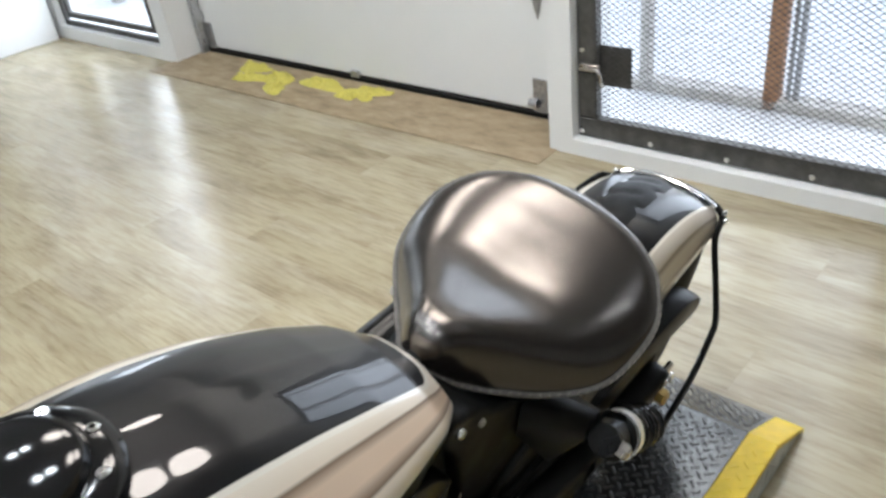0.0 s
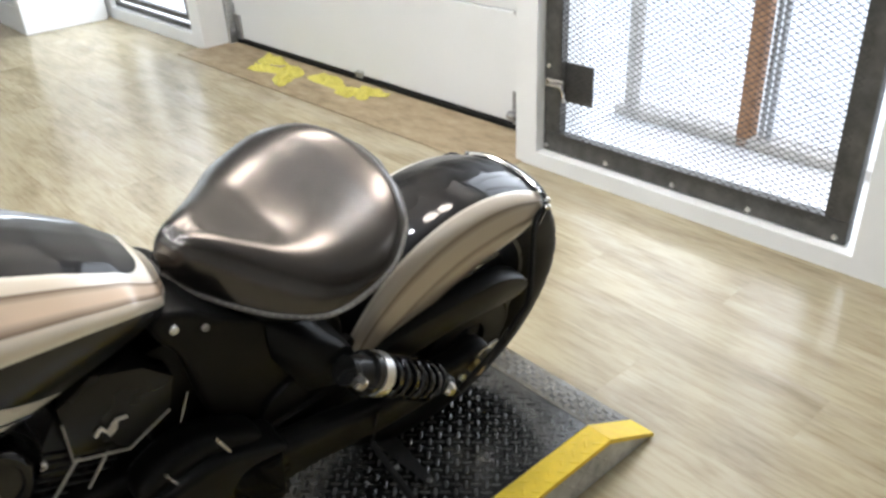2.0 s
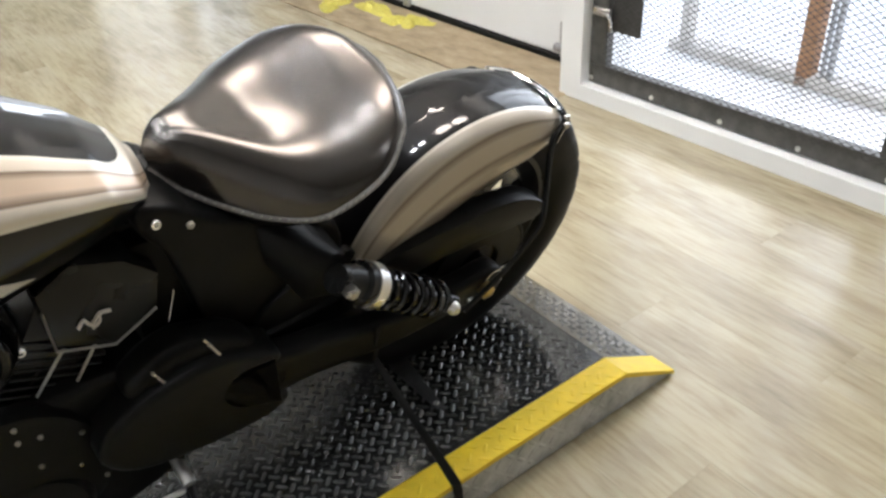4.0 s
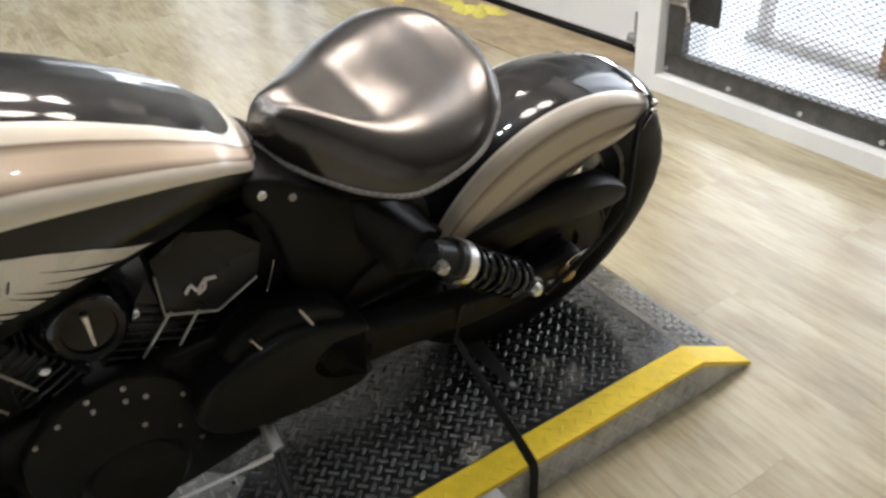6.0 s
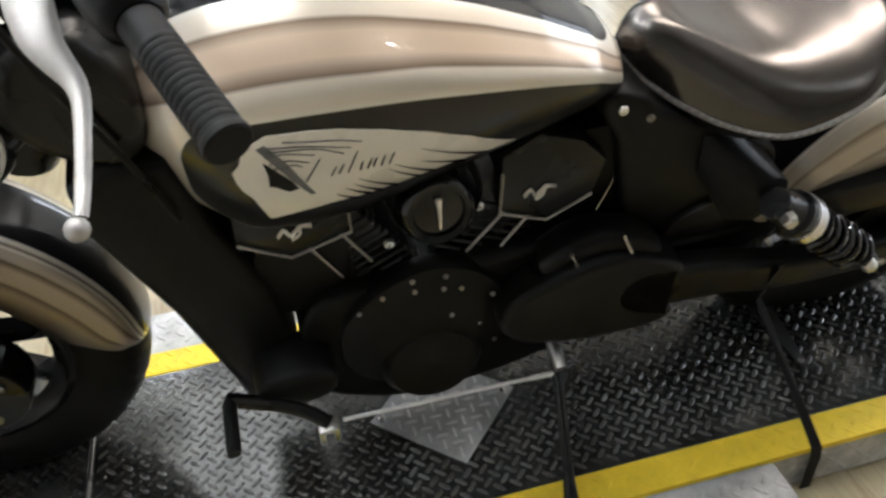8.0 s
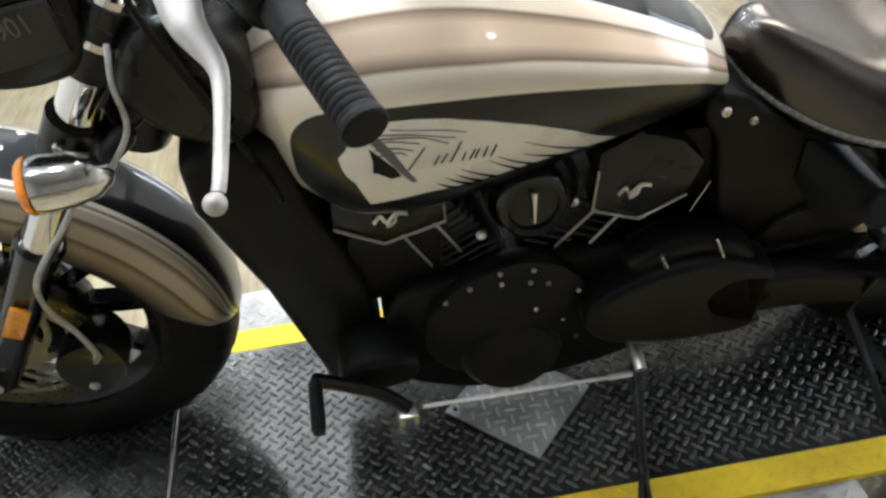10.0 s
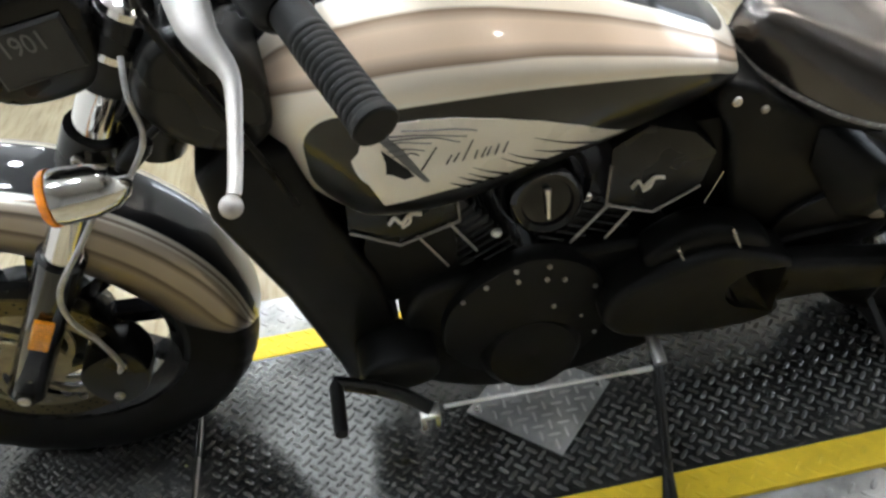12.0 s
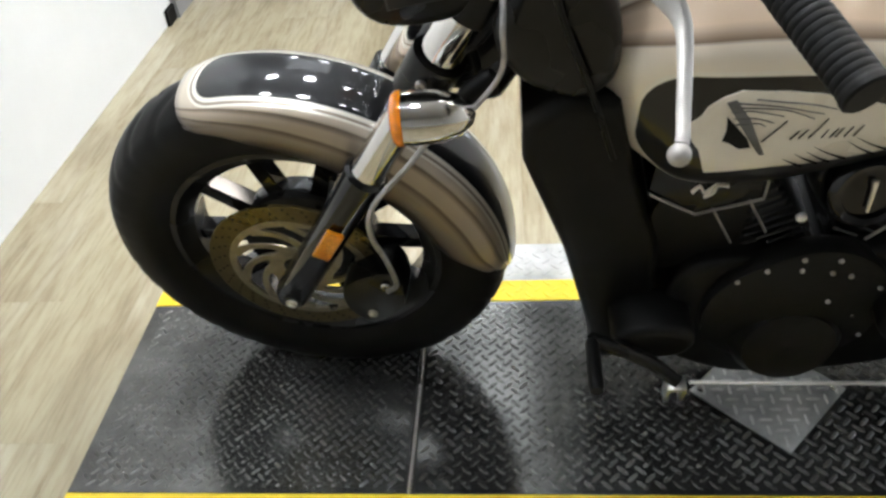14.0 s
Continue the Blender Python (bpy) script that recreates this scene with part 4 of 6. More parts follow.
fpart("carrier_rim", lathe([(-0.003, 0.106), (-0.003, 0.1165), (0.003, 0.1165), (0.003, 0.106), (-0.003, 0.106)], (FX, -0.079, FZ), (0, 1, 0), 64), M["disc_arm"], disc, "worn bright inner edge of the disc")
for k in range(10):
    side_a, side_b = [], []
    for j in range(9):
        q = j / 8
        aa = 2 * math.pi * k / 10 + 0.95 * q
        rr, hw = 0.048 + 0.060 * q, 0.0050 + 0.0035 * (2 * q - 1) ** 2
        u = Vector((math.cos(aa), 0, math.sin(aa)))
        t = (u * 0.060 + Vector((-u.z, 0, u.x)) * 0.95 * rr).normalized()
        w = Vector((-t.z, 0, t.x))
        side_a.append((FX + u.x * rr + w.x * hw, FZ + u.z * rr + w.z * hw))
        side_b.append((FX + u.x * rr - w.x * hw, FZ + u.z * rr - w.z * hw))
    fpart("carrier_arm", prism(side_a + side_b[::-1], -0.0815, -0.0765, 0.0008, 1), M["disc_arm"], disc)
# caliper behind the fork leg
bm = prism(rounded([(FX + 0.085, FZ + 0.02), (FX + 0.16, FZ + 0.055), (FX + 0.175, FZ - 0.02), (FX + 0.12, FZ - 0.075), (FX + 0.08, FZ - 0.04)], 4), -0.125, -0.062, 0.006)
cal = fpart("caliper", bm, M["black_satin"], bike, "satin black brake caliper")
for p in ((0.12, -0.045), (0.15, 0.03)):
    bm = bmesh.new()
    bolt_head(bm, (FX + p[0], -0.126, FZ + p[1]), (0, -1, 0), 0.008, 0.006)
    fpart("caliper_bolt", bm, M["steel"], cal)

# -- fork --
AX = Vector((FX, 0, FZ))
for s in (-1, 1):
    o = Vector((0, s * 0.114, 0))
    leg = fpart("fork_leg", tube([AX + o - UP * 0.035, AX + o - UP * 0.02, AX + o + UP * 0.20, AX + o + UP * 0.30, AX + o + UP * 0.305], [0.021, 0.028, 0.028, 0.031, 0.026], 20), M["black_gloss"], bike, "glossy black fork leg")
    fpart("stanchion", tube([AX + o + UP * 0.305, AX + o + UP * 0.46], 0.0240, 20), M["chrome"], leg, "chrome fork tube")
    fpart("fork_cover", tube([AX + o + UP * 0.592, AX + o + UP * 0.678], 0.0305, 20), M["black_satin"], leg)
    fpart("upper_tube", tube([AX + o + UP * 0.50, AX + o + UP * 0.592], 0.0255, 20), M["chrome"], leg, "chrome upper fork tube")
    fpart("fork_ring", tube([AX + o + UP * 0.634, AX + o + UP * 0.643], 0.0315, 20), M["chrome"], leg, "chrome ring")
    fpart("fork_cap", tube([AX + o + UP * 0.678, AX + o + UP * 0.692, AX + o + UP * 0.698], [0.0285, 0.027, 0.014], 20), M["chrome"], leg, "chrome fork cap")
    bm = bmesh.new()
    add_tube(bm, [AX + o + Vector((0, s * 0.012, 0)), AX + o + Vector((0, s * 0.034, 0))], 0.014, 16)
    fpart("axle_end", bm, M["black_satin"], leg)
    bm = bmesh.new()
    bolt_head(bm, AX + o + Vector((0, s * 0.034, 0)), (0, s, 0), 0.009, 0.004)
    fpart("axle_bolt", bm, M["alu"], leg)
    c = AX + o + UP * 0.170 + Vector((0, s * 0.030, 0))
    side = UP.cross(Vector((0, 1, 0)))
    bm = bmesh.new()
    vs = []
    for du in (-0.032, 0.032):
        for dw in (-0.013, 0.013):
            for dy in (0.0, 0.008):
                vs.append(bm.verts.new(c + UP * du + side * dw + Vector((0, s * dy, 0))))
    bmesh.ops.convex_hull(bm, input=vs)
    bmesh.ops.bevel(bm, geom=bm.edges[:], offset=0.002, segments=1, affect="EDGES")
    fpart("reflector", bm, M["reflector"], leg, "amber reflector")
# clamps
for nm, u, rr in (("lower_clamp", 0.495, 0.033), ("upper_clamp", 0.655, 0.0307)):
    bm = bmesh.new()
    c = AX + UP * u
    add_tube(bm, [c + Vector((0, -0.112, 0)), c + Vector((0.02, -0.04, 0)), c + Vector((0.02, 0.04, 0)), c + Vector((0, 0.112, 0))], [0.036, 0.04, 0.04, 0.036], 12, True, 0.6)
    for s in (-1, 1):
        add_tube(bm, [c + Vector((0, s * 0.114, 0)) - UP * 0.028, c + Vector((0, s * 0.114, 0)) + UP * 0.028], rr, 18)
    fpart(nm, bm, M["black_satin"], bike, "black fork clamp")
for s in (-1, 1):
    for du in (-0.012, 0.012):
        bm = bmesh.new()
        bolt_head(bm, AX + UP * (0.495 + du) + Vector((-0.01, s * 0.147, 0)), (0, s, 0), 0.006, 0.006)
        fpart("clamp_bolt", bm, M["steel"], bike, "steel clamp bolt")

# -- fenders --
def fender_bm(cx, cz, r, a0, a1, hw, rin, pw, ends, n=64, m=22):
    """An arched mudguard with deep skirts. ends: how far the black crown panel stays off either end; rin: skirt's lower radius along the arch."""
    bm = bmesh.new()
    panel, streak = [], []
    rows = []
    drop = 0.030
    for i in range(n + 1):
        q = i / n
        a = a0 + (a1 - a0) * q
        row = []
        endround = 1 - 0.25 * max(0, 1 - min(q, 1 - q) / 0.07) ** 2
        for j in range(-m, m + 1):
            v = abs(j) / m
            s = -1 if j < 0 else 1
            if v <= 0.5:
                th = v / 0.5 * math.pi / 2
                y = hw * math.sin(th) ** 0.9 * endround
                rr = r - drop * (1 - math.cos(th)) ** 1.1
                arc = hw * 1.05 * v / 0.5
            else:
                t = (v - 0.5) / 0.5
                lo = min(rin(q), r - drop - 0.004)
                rr = (r - drop) + (lo - (r - drop)) * t
                y = (hw + 0.006 * math.sin(t * 3.1)) * endround - 0.004 * t
                arc = hw * 1.05 + (r - drop - lo) * t
            row.append(bm.verts.new((cx + rr * math.cos(a), s * y, cz + rr * math.sin(a))))
            e0, e1 = abs(a1 - a0) * q * r - ends[0], abs(a1 - a0) * (1 - q) * r - ends[1]
            d = pw - arc
            e = min(e0, e1)
            k = 0.03
            if d < k and e < k:
                val = k - math.hypot(k - d, k - e)
            else:
                val = min(d, e)
            panel.append(val)
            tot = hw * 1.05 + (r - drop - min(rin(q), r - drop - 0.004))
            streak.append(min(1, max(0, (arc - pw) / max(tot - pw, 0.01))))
        rows.append(row)
    for x, y in zip(rows, rows[1:]):
        for k in range(2 * m):
            bm.faces.new((x[k], x[k + 1], y[k + 1], y[k]))
    return bm, panel, streak


def painted(name, bm, panel, streak, parent, label, put, thick=0.004):
    bm.verts.index_update()
    ob = put(name, bm, M[{"fuel_tank": "tank_paint", "rear_fender": "rear_paint"}.get(name, "fender_paint")], parent, label)
    me = ob.data
    for nm, vals in (("panel", panel), ("streak", streak)):
        at = me.attributes.new(nm, "FLOAT", "POINT")
        at.data.foreach_set("value", vals)
    if thick:
        so = ob.modifiers.new("thickness", "SOLIDIFY")
        so.thickness, so.offset = thick, 0.0
    return ob


rin_f = lerp_table([0, 0.15, 0.35, 0.55, 0.75, 0.9, 1.0], [0.315, 0.275, 0.25, 0.235, 0.235, 0.25, 0.30])
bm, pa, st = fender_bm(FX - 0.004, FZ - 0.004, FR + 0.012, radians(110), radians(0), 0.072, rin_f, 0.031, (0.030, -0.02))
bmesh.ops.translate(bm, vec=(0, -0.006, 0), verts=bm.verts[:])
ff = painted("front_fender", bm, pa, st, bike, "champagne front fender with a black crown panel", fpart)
rin_r = lerp_table([0, 0.12, 0.3, 0.5, 0.7, 0.88, 1.0], [0.30, 0.252, 0.208, 0.194, 0.204, 0.236, 0.288])
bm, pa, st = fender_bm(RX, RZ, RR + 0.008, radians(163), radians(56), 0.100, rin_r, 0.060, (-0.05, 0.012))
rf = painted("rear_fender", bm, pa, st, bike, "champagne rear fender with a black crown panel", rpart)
# chrome and black band round the fender's tail, and its struts
band = []
for j in range(-10, 11):
    th = j / 10 * 1.75
    y = 0.106 * math.sin(min(max(th, -1.57), 1.57))
    rr = RR + 0.015 - 0.030 * (1 - math.cos(min(abs(th), 1.57))) - max(0, abs(th) - 1.57) * 0.2
    a = radians(61)
    band.append((RX + rr * math.cos(a), y, RZ + rr * math.sin(a)))
tb_ = rpart("tail_band", tube(band, 0.006, 8), M["black_gloss"], rf, "black band round the fender's tail")
band2 = [(x - 0.010, y * 1.0, z + 0.006) for x, y, z in band[4:17]]
rpart("tail_trim", tube(band2, 0.004, 8), M["chrome"], rf, "chrome trim on the fender's tail")
for s in (-1, 1):
    bm = bmesh.new()
    for bp in ((band[1], band[3]) if s < 0 else (band[-2], band[-4])):
        bm = bmesh.new()
        bolt_head(bm, (bp[0], bp[1] + s * 0.004, bp[2]), (0, s, 0), 0.006, 0.006)
        rpart("band_bolt", bm, M["chrome"], rf)
    p0 = R_ROLL @ Vector(band[1] if s < 0 else band[-2])
    st_ = [p0, (0.990, s * 0.118, 0.567), (0.962, s * 0.156, 0.505), (0.938, s * 0.185, 0.458), (0.915, s * 0.193, 0.440), (0.85, s * 0.205, 0.400), (0.762, s * 0.212, 0.350)]
    part("fender_strut", tube(smooth_path(st_, 6), 0.0055, 8), M["black_satin"], rf, "thin black fender strut")


# -- fuel tank --
TX = [-0.262, -0.245, -0.21, -0.15, -0.06, 0.03, 0.12, 0.20, 0.265, 0.308, 0.325]
T_zt = lerp_table(TX, [0.80, 0.845, 0.885, 0.912, 0.920, 0.906, 0.878, 0.842, 0.805, 0.770, 0.746])
T_yp = lerp_table(TX, [0.015, 0.036, 0.054, 0.072, 0.083, 0.086, 0.084, 0.078, 0.068, 0.053, 0.03])
T_zp = lerp_table(TX, [0.79, 0.832, 0.870, 0.896, 0.905, 0.890, 0.862, 0.827, 0.791, 0.756, 0.737])
T_w = lerp_table(TX, [0.025, 0.075, 0.112, 0.145, 0.162, 0.162, 0.150, 0.130, 0.108, 0.080, 0.045])
T_zw = lerp_table(TX, [0.765, 0.778, 0.792, 0.808, 0.818, 0.815, 0.800, 0.779, 0.756, 0.731, 0.719])
T_yb = lerp_table(TX, [0.01, 0.045, 0.075, 0.10, 0.108, 0.102, 0.092, 0.080, 0.068, 0.05, 0.03])
T_zb = lerp_table(TX, [0.735, 0.705, 0.660, 0.626, 0.625, 0.640, 0.660, 0.675, 0.688, 0.698, 0.703])


def tank_section(x, k=7):
    """Half section from the crown to the belly on the left (y > 0 here), with its knots."""
    zt, yp, zp, w, zw, yb, zb = T_zt(x), T_yp(x), T_zp(x), T_w(x), T_zw(x), T_yb(x), T_zb(x)
    kn = [(0, zt), (yp * 0.55, zt - 0.25 * (zt - zp)), (yp, zp), (yp + 0.70 * (w - yp), zw + 0.48 * (zp - zw)), (w, zw), (yb + 0.75 * (w - yb), zw + 0.55 * (zb - zw)), (yb, zb), (yb * 0.5, zb - 0.004), (0, zb - 0.004)]
    pts = smooth_path([(0, y, z) for y, z in kn], k)
    return [(max(p.y, 0.0), p.z) for p in pts], k


bm = bmesh.new()
pan, stk = [], []
NX = 96
rows = []
for i in range(NX + 1):
    q = i / NX
    x = TX[0] + (TX[-1] - TX[0]) * (0.5 - 0.5 * math.cos(math.pi * q)) * 0.35 + (TX[-1] - TX[0]) * q * 0.65
    sec, k = tank_section(x)
    arc = [0.0]
    for (ya, za), (yb_, zb_) in zip(sec, sec[1:]):
        arc.append(arc[-1] + math.hypot(yb_ - ya, zb_ - za))
    sp, sw, sb = arc[2 * k], arc[4 * k], arc[6 * k]
    full = [(-y, z, s) for (y, z), s in zip(sec, arc)] + [(y, z, s) for (y, z), s in list(zip(sec, arc))[-2:0:-1]]
    row = []
    for y, z, s in full:
        row.append(bm.verts.new((x, y, z)))
        d, e = sp - s, 0.300 - x
        top = 0.03 - math.hypot(0.03 - d, 0.03 - e) if d < 0.03 and e < 0.03 else min(d, e)
        d, e = min(s - sw - 0.004, sb + 0.05 - s if x > -0.10 else sb - s - 0.004), x + 0.208
        low = 0.045 - math.hypot(0.045 - d, 0.045 - e) if d < 0.045 and e < 0.045 else min(d, e)
        pan.append(max(top, low))
        stk.append(min(1, max(0, (s - sp) / max(sw - sp, 0.01))))
    rows.append(row)
for a, b in zip(rows, rows[1:]):
    n = len(a)
    for j in range(n):
        bm.faces.new((a[j], a[(j + 1) % n], b[(j + 1) % n], b[j]))
bm.faces.new(rows[0])
bm.faces.new(rows[-1][::-1])
bmesh.ops.recalc_face_normals(bm, faces=bm.faces)
tank = painted("fuel_tank", bm, pan, stk, bike, "champagne fuel tank with black panels and cream pinstripes", tpart, 0)


def tank_side(x, z):
    """The tank's left flank at x, z."""
    sec, k = tank_section(x)
    low = sec[4 * k:6 * k + 2]
    for (ya, za), (yb_, zb_) in zip(low, low[1:]):
        if zb_ <= z <= za:
            t = (za - z) / max(za - zb_, 1e-6)
            return ya + (yb_ - ya) * t
    return low[0][0] if z > low[0][1] else low[-1][0]


def decal(name, outline, mat, off, label):
    """A painted shape on the tank's left flank, from an outline of (x, z)."""
    bm = bmesh.new()
    vs = [bm.verts.new((x, 0, z)) for x, z in outline]
    f = bm.faces.new(vs)
    bmesh.ops.triangulate(bm, faces=[f])
    bmesh.ops.subdivide_edges(bm, edges=bm.edges[:], cuts=4, use_grid_fill=True)
    for v in bm.verts:
        v.co.y = -tank_side(v.co.x, v.co.z) - off
    r = bmesh.ops.extrude_face_region(bm, geom=bm.faces[:])
    bmesh.ops.translate(bm, vec=(0, 0.0012, 0), verts=[v for v in r["geom"] if isinstance(v, bmesh.types.BMVert)])
    bmesh.ops.recalc_face_normals(bm, faces=bm.faces)
    return tpart(name, bm, mat, tank, label)


wing = decal("wing_emblem", [(-0.153, 0.713), (-0.157, 0.726), (-0.159, 0.740), (-0.150, 0.754), (-0.146, 0.768), (-0.133, 0.783), (-0.118, 0.793), (-0.076, 0.796), (-0.045, 0.794),
                             (0.0, 0.783), (0.049, 0.766), (0.097, 0.742), (0.163, 0.697), (0.122, 0.696), (0.085, 0.696), (0.050, 0.692), (0.017, 0.685), (-0.018, 0.681),
                             (-0.059, 0.676), (-0.086, 0.669), (-0.130, 0.656), (-0.134, 0.668), (-0.131, 0.683), (-0.144, 0.700)], M["cream"], 0.0016, "cream painted wing emblem")
decal("emblem_patch", [(-0.126, 0.757), (-0.116, 0.746), (-0.100, 0.726), (-0.094, 0.713), (-0.105, 0.709), (-0.117, 0.718), (-0.124, 0.720), (-0.123, 0.738)], M["plastic_black"], 0.0024, "dark painted patch")
decal("emblem_band", [(-0.130, 0.776), (-0.121, 0.781), (-0.103, 0.756), (-0.088, 0.724), (-0.077, 0.701), (-0.082, 0.700), (-0.096, 0.721), (-0.115, 0.753)], M["grey_print"], 0.0026, "grey painted band across the emblem")


def flank_line(xz, w):
    """A thin tapering painted line on the flank through (x, z) places; w: half widths from end to end."""
    p = smooth_path([(x, 0, z) for x, z in xz], 5)
    pts = [(v.x, -tank_side(v.x, v.z) - 0.0018, v.z) for v in p]
    n = len(pts) - 1
    return tube(pts, [w[0] + (w[1] - w[0]) * k / n for k in range(n + 1)], 6, True, 0.5)


# feather slits along the wing's lower edge, and its upper lines
for x0, z0, x1, z1 in [(0.013, 0.685, -0.029, 0.714), (-0.004, 0.682, -0.034, 0.705), (-0.017, 0.681, -0.045, 0.701), (-0.032, 0.677, -0.055, 0.692),
                       (0.042, 0.689, 0.004, 0.720), (0.060, 0.692, 0.011, 0.726), (0.095, 0.694, 0.041, 0.721), (0.123, 0.696, 0.040, 0.743)]:
    tpart("feather_slit", flank_line([(x0, z0), ((x0 + x1) / 2, (z0 + z1) / 2 - 0.001), (x1, z1)], (0.0034, 0.0004)), M["black_gloss"], wing, "dark tapering feather slit")
for line in [((-0.103, 0.784), (-0.051, 0.78), (-0.024, 0.773)),
             ((-0.123, 0.777), (-0.079, 0.776), (-0.035, 0.767)),
             ((-0.123, 0.771), (-0.074, 0.772), (-0.043, 0.76)),
             ((-0.123, 0.764), (-0.103, 0.768), (-0.073, 0.763)),
             ((-0.119, 0.755), (-0.099, 0.758), (-0.08, 0.753)),
             ((-0.115, 0.747), (-0.095, 0.751), (-0.087, 0.747))]:
    tpart("feather_line", flank_line(line, (0.0016, 0.0009)), M["grey_print"], wing, "thin grey feather line")
# a rising row of slanting dark bars where the tank's mark stands
for x0, z0, x1, z1 in [(-0.085, 0.724, -0.068, 0.757), (-0.058, 0.729, -0.052, 0.742), (-0.05, 0.731, -0.044, 0.744), (-0.04, 0.731, -0.029, 0.76), (-0.027, 0.731, -0.024, 0.743), (-0.019, 0.731, -0.014, 0.745), (-0.013, 0.732, -0.009, 0.745), (-0.004, 0.731, 0.0, 0.746), (0.005, 0.731, 0.01, 0.747)]:
    tpart("emblem_bar", flank_line([(x0, z0), (x1, z1)], (0.0019, 0.0015)), M["black_gloss"], wing, "dark painted slanting bar")
# fuel cap
zc = T_zt(-0.085)
cap_m = Vector((-0.03, 0, 1))
bm = lathe([(-0.010, 0.0), (-0.010, 0.072), (0.004, 0.072), (0.011, 0.064), (0.012, 0.050), (0.024, 0.047), (0.029, 0.038), (0.029, 0.0)], (-0.075, 0, zc), cap_m, 40)
fc = tpart("fuel_cap", bm, M["black_gloss"], tank, "black round fuel cap with bright bolts")
for k in range(8):
    a = 2 * math.pi * k / 8
    bm = bmesh.new()
    bolt_head(bm, (-0.075 + 0.058 * math.cos(a), 0.058 * math.sin(a), zc + 0.011), cap_m, 0.0055, 0.004)
    tpart("cap_bolt", bm, M["chrome"], fc)

# -- seat --
SX = [0.338, 0.350, 0.365, 0.395, 0.445, 0.496, 0.547, 0.598, 0.643, 0.670, 0.686]
S_w = lerp_table(SX, [0.012, 0.030, 0.045, 0.073, 0.122, 0.166, 0.180, 0.175, 0.140, 0.088, 0.02])
S_top = lerp_table(SX, [0.718, 0.738, 0.750, 0.752, 0.745, 0.738, 0.739, 0.749, 0.762, 0.766, 0.758])
S_rim = lerp_table(SX, [0.700, 0.688, 0.676, 0.662, 0.654, 0.664, 0.688, 0.714, 0.738, 0.750, 0.754])
bm = bmesh.new()
rows = []
NS, NV = 48, 24
for i in range(NS + 1):
    x = SX[0] + (SX[-1] - SX[0]) * (0.5 - 0.5 * math.cos(math.pi * i / NS))
    w, zt, zr = max(S_w(x), 0.004), S_top(x), S_rim(x)
    dish = 0.012 * math.exp(-((x - 0.49) / 0.075) ** 2)
    row = []
    for j in range(NV + 1):
        t = -1 + 2 * j / NV
        y = w * math.sin(t * math.pi / 2)
        u = abs(y) / w
        z = zr + (zt - zr) * max(0.0, 1 - u ** 3.4) ** 0.52 - dish * math.exp(-(u / 0.55) ** 2)
        row.append(bm.verts.new((x, y, z)))
    rows.append(row)
for a, b in zip(rows, rows[1:]):
    for j in range(NV):
        bm.faces.new((a[j], a[j + 1], b[j + 1], b[j]))
bmesh.ops.recalc_face_normals(bm, faces=bm.faces)
seat = part("seat", bm, M["leather"], bike, "black leather solo seat with a worn sheen")
rimpts = []
for s in (-1, 1):
    xs = [SX[0] + (SX[-1] - SX[0]) * k / 40 for k in range(41)]
    if s > 0:
        xs = xs[::-1]
    rimpts += [(x, s * (S_w(x) + 0.001), S_rim(x)) for x in xs]
part("piping", tube(rimpts + rimpts[:1], 0.0042, 8, False), M["piping"], seat, "leather piping")
bm = bmesh.new()
for k in range(0, len(rimpts), 1):
    p, q = Vector(rimpts[k - 1]), Vector(rimpts[k])
    if (q - p).length < 0.003:
        continue
    c, d = (p + q) / 2, (q - p).normalized()
    o = Vector((0, math.copysign(0.0042, c.y), 0.0022))
    add_tube(bm, [c + o - d * 0.0022 - Vector((0, 0, 0.002)), c + o + d * 0.0022 + Vector((0, 0, 0.002))], 0.0009, 5)
sti = part("stitching", bm, M["thread"], seat, "pale whipped edge stitching")
sti["kind"] = "stuff"
bm = bmesh.new()
base = [bm.verts.new((x, y * 0.97, z - 0.003)) for x, y, z in rimpts]
lowr = [bm.verts.new((x, y * 0.86, z - 0.028)) for x, y, z in rimpts]
n = len(base)
for k in range(n):
    bm.faces.new((base[k], base[(k + 1) % n], lowr[(k + 1) % n], lowr[k]))
bm.faces.new(lowr)
bmesh.ops.recalc_face_normals(bm, faces=bm.faces)
part("seat_pan", bm, M["black_satin"], seat, "black steel seat pan")

# -- frame and engine --
fr = part("frame", prism([(-0.335, 0.71), (-0.29, 0.745), (-0.225, 0.735), (-0.20, 0.62), (-0.150, 0.46), (-0.132, 0.27), (-0.14, 0.15), (-0.22, 0.145), (-0.235, 0.25), (-0.28, 0.46), (-0.335, 0.64)], -0.105, 0.105, 0.02, 3), M["black_wrinkle"], bike, "black cast front frame and radiator shroud")
part("backbone", tube(smooth_path([(-0.30, 0, 0.80), (-0.05, 0, 0.66), (0.18, 0, 0.64), (0.34, 0, 0.62)], 6), 0.045, 16), M["black_satin"], fr)
part("headstock", tube([(-0.39, 0, 0.70), (-0.27, 0, 0.92)], 0.045, 20), M["black_satin"], fr)
side_ol = [(0.292, 0.712), (0.338, 0.700), (0.368, 0.672), (0.42, 0.638), (0.52, 0.590), (0.578, 0.545), (0.585, 0.47), (0.565, 0.42), (0.50, 0.375), (0.43, 0.35), (0.375, 0.42), (0.345, 0.50), (0.318, 0.62), (0.288, 0.675)]
sc = part("side_cover", prism(rounded(side_ol, 3), -0.096, 0.055, 0.012, 4), M["black_wrinkle"], bike, "satin black rear frame cover")
bm = bmesh.new()
bolt_head(bm, (0.309, -0.096, 0.688), (0, -1, 0), 0.0075, 0.006)
